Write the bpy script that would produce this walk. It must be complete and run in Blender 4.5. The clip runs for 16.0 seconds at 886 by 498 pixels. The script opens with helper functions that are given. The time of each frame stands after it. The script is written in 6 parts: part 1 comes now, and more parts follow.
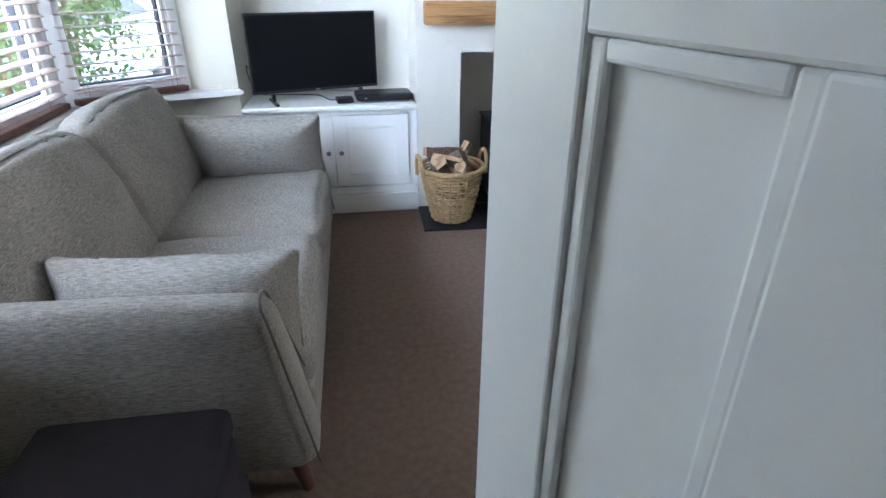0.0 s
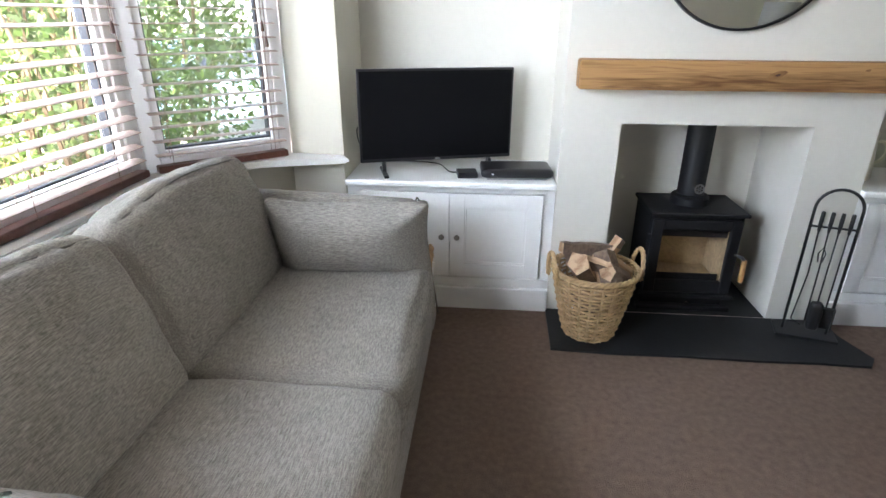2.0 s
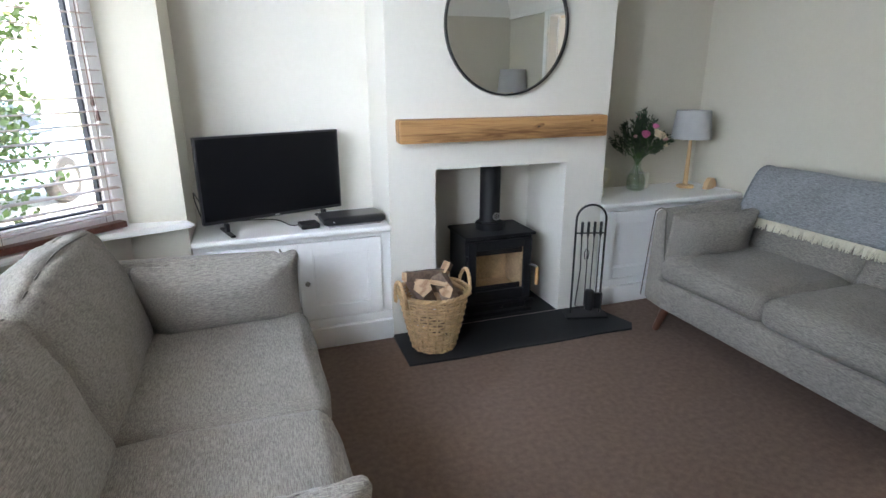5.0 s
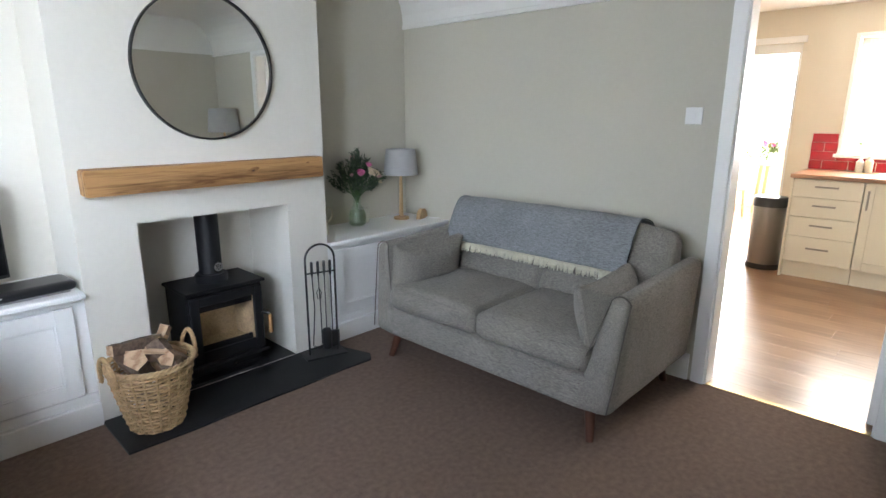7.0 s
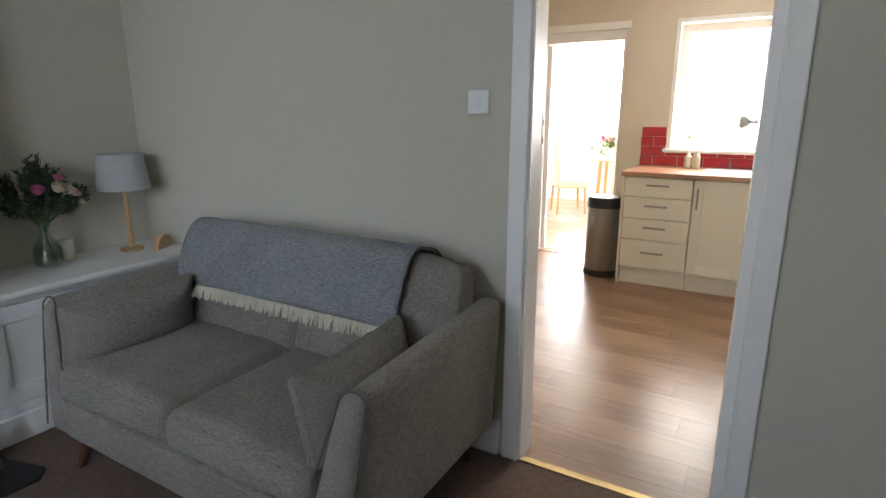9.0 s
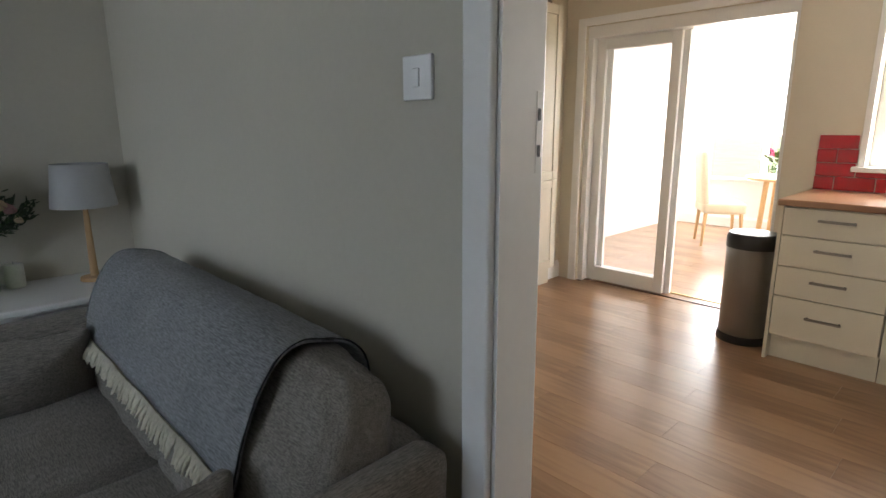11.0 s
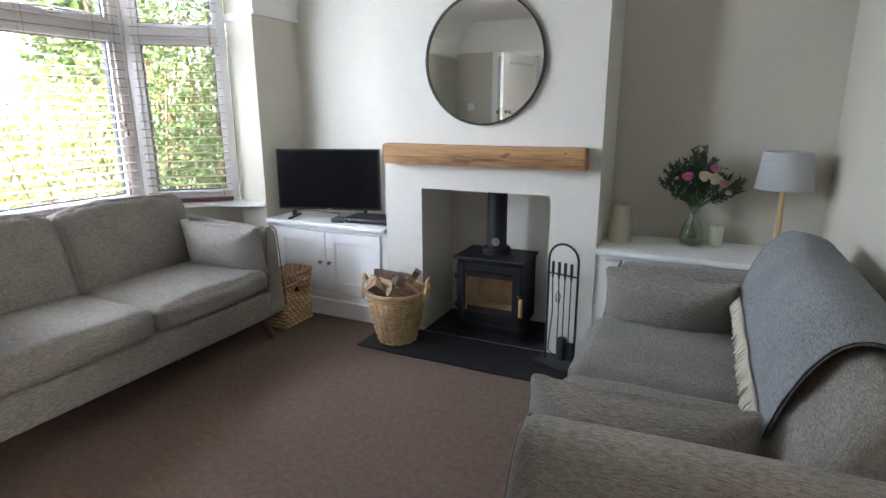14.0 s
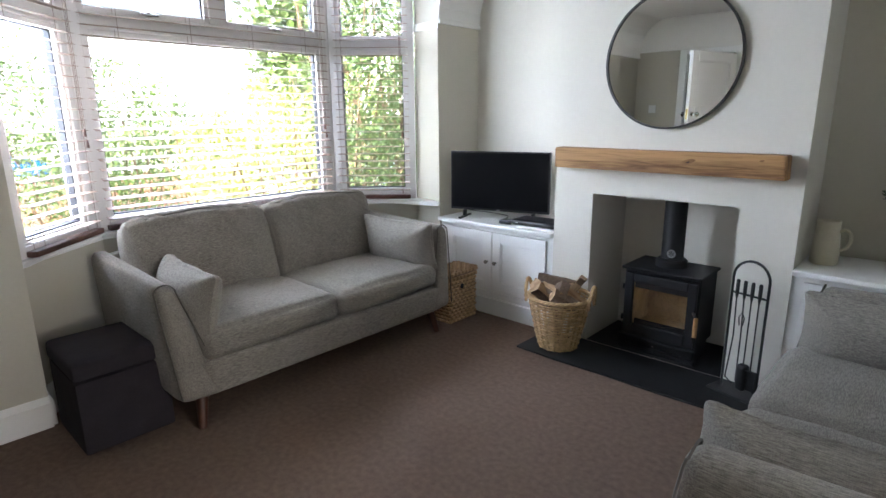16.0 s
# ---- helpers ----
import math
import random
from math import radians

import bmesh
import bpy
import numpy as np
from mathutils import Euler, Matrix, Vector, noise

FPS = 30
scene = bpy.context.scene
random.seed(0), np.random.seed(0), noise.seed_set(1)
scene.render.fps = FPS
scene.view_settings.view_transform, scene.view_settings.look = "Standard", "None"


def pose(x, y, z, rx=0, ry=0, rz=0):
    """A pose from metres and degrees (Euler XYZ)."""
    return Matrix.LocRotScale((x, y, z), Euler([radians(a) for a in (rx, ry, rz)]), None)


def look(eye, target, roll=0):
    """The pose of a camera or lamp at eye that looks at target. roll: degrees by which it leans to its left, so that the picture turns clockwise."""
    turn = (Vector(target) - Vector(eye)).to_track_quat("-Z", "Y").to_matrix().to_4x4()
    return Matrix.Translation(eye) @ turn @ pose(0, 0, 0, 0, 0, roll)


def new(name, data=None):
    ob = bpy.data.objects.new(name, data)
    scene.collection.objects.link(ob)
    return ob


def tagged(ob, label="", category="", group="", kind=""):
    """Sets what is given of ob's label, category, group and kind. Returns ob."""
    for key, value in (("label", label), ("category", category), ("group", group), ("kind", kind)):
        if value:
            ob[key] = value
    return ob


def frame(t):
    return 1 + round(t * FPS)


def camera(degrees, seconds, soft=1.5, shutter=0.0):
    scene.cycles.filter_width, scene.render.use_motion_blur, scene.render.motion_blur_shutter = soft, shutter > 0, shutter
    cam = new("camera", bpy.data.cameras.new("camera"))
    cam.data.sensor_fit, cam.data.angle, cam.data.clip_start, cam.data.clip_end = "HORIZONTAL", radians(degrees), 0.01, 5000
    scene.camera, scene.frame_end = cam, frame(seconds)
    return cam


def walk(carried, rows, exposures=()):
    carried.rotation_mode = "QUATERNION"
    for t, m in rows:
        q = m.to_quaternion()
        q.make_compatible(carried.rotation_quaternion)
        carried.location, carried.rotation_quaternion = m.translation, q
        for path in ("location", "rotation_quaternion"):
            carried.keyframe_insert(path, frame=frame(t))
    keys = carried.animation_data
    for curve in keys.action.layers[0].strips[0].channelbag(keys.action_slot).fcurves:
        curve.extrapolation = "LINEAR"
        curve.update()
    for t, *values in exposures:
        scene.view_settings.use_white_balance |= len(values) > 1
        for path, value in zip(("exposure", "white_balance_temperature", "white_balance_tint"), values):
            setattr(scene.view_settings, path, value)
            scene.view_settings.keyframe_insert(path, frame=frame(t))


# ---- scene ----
cam = camera(77.3, 16.0)
PATH = [
    (0, (0.971, 0.87, 1.328), (1.252, 2.64, 0.441), 0.2),
    (0.5, (0.933, 1.026, 1.303), (1.003, 2.826, 0.435), 0.4),
    (1, (0.971, 1.287, 1.291), (0.905, 3.094, 0.437), 0.5),
    (1.5, (1.067, 1.544, 1.357), (0.907, 3.358, 0.529), 0.2),
    (2, (1.018, 1.637, 1.361), (0.864, 3.474, 0.586), 0.3),
    (2.5, (0.76, 1.654, 1.357), (0.633, 3.507, 0.613), 0.7),
    (3, (0.599, 1.58, 1.344), (0.651, 3.448, 0.633), 0.8),
    (5.5, (0.661, 1.316, 1.422), (1.481, 3.053, 0.867), 0.0),
    (6, (0.656, 1.317, 1.435), (1.722, 2.927, 0.915), 0.3),
    (6.5, (0.645, 1.324, 1.455), (1.934, 2.77, 0.958), 0.3),
    (7, (0.703, 1.319, 1.443), (2.121, 2.648, 0.968), 0.2),
    (7.5, (0.839, 1.349, 1.417), (2.41, 2.494, 0.945), 0.0),
    (8, (1.142, 1.393, 1.432), (2.823, 2.365, 0.95), 0.0),
    (10.5, (2.735, 1.48, 1.34), (4.344, 2.581, 0.893), -0.3),
    (11, (2.966, 1.524, 1.345), (4.314, 2.935, 0.908), -0.3),
    (11.5, (3.099, 1.511, 1.326), (3.999, 3.25, 0.916), -0.3),
    (12, (3.234, 1.475, 1.384), (3.438, 3.417, 0.953), -0.9),
    (12.5, (3.234, 1.336, 1.364), (2.994, 3.277, 0.949), -0.5),
    (13, (3.174, 1.207, 1.366), (2.742, 3.112, 0.935), -0.1),
    (13.5, (3.175, 1.162, 1.367), (2.535, 3.0, 0.908), -0.4),
    (14, (3.144, 1.136, 1.388), (2.312, 2.89, 0.906), -0.2),
    (14.5, (3.154, 1.124, 1.382), (2.14, 2.779, 0.902), -0.5),
    (15, (3.124, 1.108, 1.389), (1.977, 2.674, 0.907), -0.2),
    (15.5, (3.126, 1.107, 1.397), (1.879, 2.595, 0.917), -0.3),
    (16, (3.141, 1.117, 1.394), (1.824, 2.546, 0.924), -0.5),
]
EXPOSURES = [(0, 3.54, 5700, 11), (1, 3.68, 6370, 12), (2, 3.54, 6470, 13), (3, 3.26, 6320, 12), (5.5, 3.4, 6370, 13), (7, 3.35, 6370, 13), (8, 3.13, 6320, 13), (10.5, 1.95, 6600, 12), (11, 2.1, 6400, 12), (11.5, 2.4, 6250, 12), (12, 3.25, 6320, 13), (12.5, 3.54, 6370, 14), (16, 3.3, 6270, 14)]
SKY_STRENGTH = 0.15
walk(cam, [(t, look(eye, target, roll)) for t, eye, target, roll in PATH], EXPOSURES)

# ---- world, sun, exposure ----
world = bpy.data.worlds.new("sky")
scene.world = world
world.use_nodes = True
wn = world.node_tree
sky = wn.nodes.new("ShaderNodeTexSky")
sky.sky_type, sky.sun_disc, sky.dust_density, sky.air_density = "NISHITA", False, 6.0, 1.2
SUN_EL, SUN_AZ = radians(52), radians(160)
sky.sun_elevation, sky.sun_rotation = SUN_EL, SUN_AZ
wn.nodes["Background"].inputs["Strength"].default_value = SKY_STRENGTH
wn.links.new(sky.outputs["Color"], wn.nodes["Background"].inputs["Color"])
sun = new("sun", bpy.data.lights.new("sun", "SUN"))
sun.data.energy, sun.data.angle, sun.data.color = 4.0, radians(0.5), (1.0, 0.95, 0.88)
to_sun = Vector((math.sin(SUN_AZ) * math.cos(SUN_EL), math.cos(SUN_AZ) * math.cos(SUN_EL), math.sin(SUN_EL)))
sun.matrix_world = look(to_sun * 30, (0, 0, 0))

for ax, ay, bx, by, watts, low in ((-0.47, 2.12, -0.47, 3.61, 1.0, 0.95), (-0.43, 3.80, 0.0, 4.19, 0.5, 1.96), (0.0, 1.52, -0.43, 1.93, 4.5, 0.95)):
    lamp = new("bay_sky", bpy.data.lights.new("bay_sky", "AREA"))
    lamp.data.shape, lamp.data.size, lamp.data.size_y = "RECTANGLE", math.hypot(bx - ax, by - ay), 2.29 - low
    lamp.data.energy, lamp.data.color = watts, (0.74, 0.86, 1.0)
    c = Vector(((ax + bx) / 2, (ay + by) / 2, (2.29 + low) / 2))
    n = Vector((by - ay, ax - bx, -0.34 if low > 1 else -0.1))
    lamp.matrix_world = look(c, c + n)
for c, aim, wide, high, watts in (((-1.15, 2.87, 2.45), (0.9, 2.87, 0.55), 2.3, 1.3, 26), ((-0.85, 0.95, 2.30), (1.2, 3.5, 0.3), 1.1, 1.1, 26)):
    lamp = new("open_sky", bpy.data.lights.new("open_sky", "AREA"))
    lamp.data.shape, lamp.data.size, lamp.data.size_y = "RECTANGLE", wide, high
    lamp.data.energy, lamp.data.color = watts, (0.74, 0.86, 1.0)
    lamp.matrix_world = look(c, aim)
lamp = new("window_sky", bpy.data.lights.new("window_sky", "AREA"))
lamp.data.shape, lamp.data.size, lamp.data.size_y, lamp.data.energy, lamp.data.color = "RECTANGLE", 1.35, 0.95, 11, (1.0, 0.96, 0.88)
lamp.matrix_world = look((7.36, 1.47, 1.62), (6.0, 1.47, 1.40))
lamp = new("window_sky", bpy.data.lights.new("window_sky", "AREA"))
lamp.data.shape, lamp.data.size, lamp.data.size_y, lamp.data.energy, lamp.data.color = "RECTANGLE", 2.95, 1.45, 48, (1.0, 0.97, 0.92)
lamp.matrix_world = look((10.95, 3.05, 1.38), (9.0, 3.05, 1.30))

# ---- materials ----
def material(name, color, rough=0.6, metal=0.0, vary=0.12, scale=6.0, fine=120.0, bump=0.1, dist=0.002, spec=0.5, stretch=(1, 1, 1), coat=0.0, by_object=0.0):
    m = bpy.data.materials.new(name)
    m.use_nodes = True
    t = m.node_tree
    N, L = t.nodes, t.links
    b = N["Principled BSDF"]
    co = N.new("ShaderNodeTexCoord")
    mp = N.new("ShaderNodeMapping")
    mp.inputs["Scale"].default_value = stretch
    L.new(co.outputs["Object"], mp.inputs["Vector"])
    big, small = N.new("ShaderNodeTexNoise"), N.new("ShaderNodeTexNoise")
    big.inputs["Scale"].default_value, small.inputs["Scale"].default_value = scale, fine
    big.inputs["Detail"].default_value, small.inputs["Detail"].default_value = 4, 3
    L.new(mp.outputs[0], big.inputs["Vector"]), L.new(mp.outputs[0], small.inputs["Vector"])
    mul = N.new("ShaderNodeMath")
    mul.operation = "ADD"
    L.new(big.outputs["Fac"], mul.inputs[0]), L.new(small.outputs["Fac"], mul.inputs[1])
    rng = N.new("ShaderNodeMapRange")
    rng.inputs["From Min"].default_value, rng.inputs["From Max"].default_value = 0.6, 1.4
    rng.inputs["To Min"].default_value, rng.inputs["To Max"].default_value = 1 - vary, 1 + vary
    L.new(mul.outputs[0], rng.inputs["Value"])
    mix = N.new("ShaderNodeVectorMath")
    mix.operation = "SCALE"
    mix.inputs[0].default_value = color[:3]
    L.new(rng.outputs[0], mix.inputs["Scale"])
    out = mix.outputs[0]
    if by_object:
        info = N.new("ShaderNodeObjectInfo")
        r2 = N.new("ShaderNodeMapRange")
        r2.inputs["To Min"].default_value, r2.inputs["To Max"].default_value = 1 - by_object, 1 + by_object
        L.new(info.outputs["Random"], r2.inputs["Value"])
        m2 = N.new("ShaderNodeVectorMath")
        m2.operation = "SCALE"
        L.new(out, m2.inputs[0]), L.new(r2.outputs[0], m2.inputs["Scale"])
        out = m2.outputs[0]
    L.new(out, b.inputs["Base Color"])
    b.inputs["Roughness"].default_value, b.inputs["Metallic"].default_value = rough, metal
    b.inputs["Specular IOR Level"].default_value, b.inputs["Coat Weight"].default_value = spec, coat
    bp = N.new("ShaderNodeBump")
    bp.inputs["Strength"].default_value, bp.inputs["Distance"].default_value = bump, dist
    L.new(small.outputs["Fac"], bp.inputs["Height"]), L.new(bp.outputs[0], b.inputs["Normal"])
    return m


def wood(name, dark, light, scale=(1.2, 14, 14), rough=0.45, by_object=0.0, coat=0.0, bump=0.15, ring=4.0):
    """Wood with the grain along x."""
    m = material(name, light, rough, bump=bump, coat=coat)
    t = m.node_tree
    N, L = t.nodes, t.links
    b = N["Principled BSDF"]
    co, mp = N.new("ShaderNodeTexCoord"), N.new("ShaderNodeMapping")
    mp.inputs["Scale"].default_value = scale
    L.new(co.outputs["Object"], mp.inputs["Vector"])
    n1 = N.new("ShaderNodeTexNoise")
    n1.inputs["Scale"].default_value, n1.inputs["Detail"].default_value, n1.inputs["Distortion"].default_value = ring * 0.6, 5, 1.2
    w = N.new("ShaderNodeTexWave")
    w.inputs["Scale"].default_value, w.inputs["Distortion"].default_value, w.inputs["Detail"].default_value, w.bands_direction = 0.35, 7, 3, "Y"
    L.new(mp.outputs[0], n1.inputs["Vector"]), L.new(mp.outputs[0], w.inputs["Vector"])
    mx = N.new("ShaderNodeMath")
    mx.operation = "MULTIPLY_ADD"
    mx.inputs[1].default_value = 0.35
    L.new(w.outputs["Fac"], mx.inputs[0]), L.new(n1.outputs["Fac"], mx.inputs[2])
    rp = N.new("ShaderNodeValToRGB")
    rp.color_ramp.elements[0].position, rp.color_ramp.elements[1].position = 0.35, 0.8
    rp.color_ramp.elements[0].color, rp.color_ramp.elements[1].color = (*dark, 1), (*light, 1)
    L.new(mx.outputs[0], rp.inputs["Fac"])
    out = rp.outputs["Color"]
    if by_object:
        info, r2, m2 = N.new("ShaderNodeObjectInfo"), N.new("ShaderNodeMapRange"), N.new("ShaderNodeVectorMath")
        m2.operation = "SCALE"
        r2.inputs["To Min"].default_value, r2.inputs["To Max"].default_value = 1 - by_object, 1 + by_object
        L.new(info.outputs["Random"], r2.inputs["Value"])
        L.new(out, m2.inputs[0]), L.new(r2.outputs[0], m2.inputs["Scale"])
        out = m2.outputs[0]
    L.new(out, b.inputs["Base Color"])
    return m


def glass(name, rough=0.0, tint=(1, 1, 1), ior=1.45, clear=0.92):
    m = bpy.data.materials.new(name)
    m.use_nodes = True
    N, L = m.node_tree.nodes, m.node_tree.links
    N.remove(N["Principled BSDF"])
    tr, gl, mx = N.new("ShaderNodeBsdfTransparent"), N.new("ShaderNodeBsdfGlossy"), N.new("ShaderNodeMixShader")
    tr.inputs["Color"].default_value = (*tint, 1)
    gl.inputs["Roughness"].default_value = rough
    mx.inputs["Fac"].default_value = 1 - clear
    L.new(tr.outputs[0], mx.inputs[1]), L.new(gl.outputs[0], mx.inputs[2]), L.new(mx.outputs[0], N["Material Output"].inputs["Surface"])
    return m


def fabric(name, color, light, threads=(46, 430, 430), across=(430, 95, 95)):
    """Woven cloth: pale and dark threads in short horizontal slubs."""
    m = material(name, color, 0.95, vary=0.1, scale=5, fine=400, bump=0.18, dist=0.0012, spec=0.15)
    t = m.node_tree
    N, L = t.nodes, t.links
    b = N["Principled BSDF"]
    co, mp = N.new("ShaderNodeTexCoord"), N.new("ShaderNodeMapping")
    mp.inputs["Scale"].default_value = threads
    mp2 = N.new("ShaderNodeMapping")
    mp2.inputs["Scale"].default_value = across
    n1, n3, n2 = [N.new("ShaderNodeTexNoise") for _ in range(3)]
    n1.inputs["Scale"].default_value = n3.inputs["Scale"].default_value = 1.0
    n1.inputs["Detail"].default_value = n3.inputs["Detail"].default_value = 1
    n2.inputs["Scale"].default_value, n2.inputs["Detail"].default_value = 5.0, 3
    L.new(co.outputs["Object"], mp.inputs["Vector"]), L.new(co.outputs["Object"], mp2.inputs["Vector"])
    L.new(mp.outputs[0], n1.inputs["Vector"]), L.new(mp2.outputs[0], n3.inputs["Vector"]), L.new(co.outputs["Object"], n2.inputs["Vector"])
    ad, ad2 = N.new("ShaderNodeMath"), N.new("ShaderNodeMath")
    ad.operation, ad2.operation = "MULTIPLY_ADD", "MULTIPLY_ADD"
    ad.inputs[1].default_value = 0.4
    ad2.inputs[1].default_value = 0.25
    L.new(n3.outputs["Fac"], ad.inputs[0]), L.new(n1.outputs["Fac"], ad.inputs[2])
    L.new(n2.outputs["Fac"], ad2.inputs[0]), L.new(ad.outputs[0], ad2.inputs[2])
    rp = N.new("ShaderNodeMapRange")
    rp.inputs["From Min"].default_value, rp.inputs["From Max"].default_value = 0.56, 1.09
    mixc = N.new("ShaderNodeMix")
    mixc.data_type = "RGBA"
    mixc.inputs["A"].default_value, mixc.inputs["B"].default_value = (*color, 1), (*light, 1)
    L.new(ad2.outputs[0], rp.inputs["Value"]), L.new(rp.outputs[0], mixc.inputs["Factor"]), L.new(mixc.outputs["Result"], b.inputs["Base Color"])
    for n in N:
        if n.type == "BUMP":
            L.new(n1.outputs["Fac"], n.inputs["Height"])
    b.inputs["Sheen Weight"].default_value = 0.1
    return m


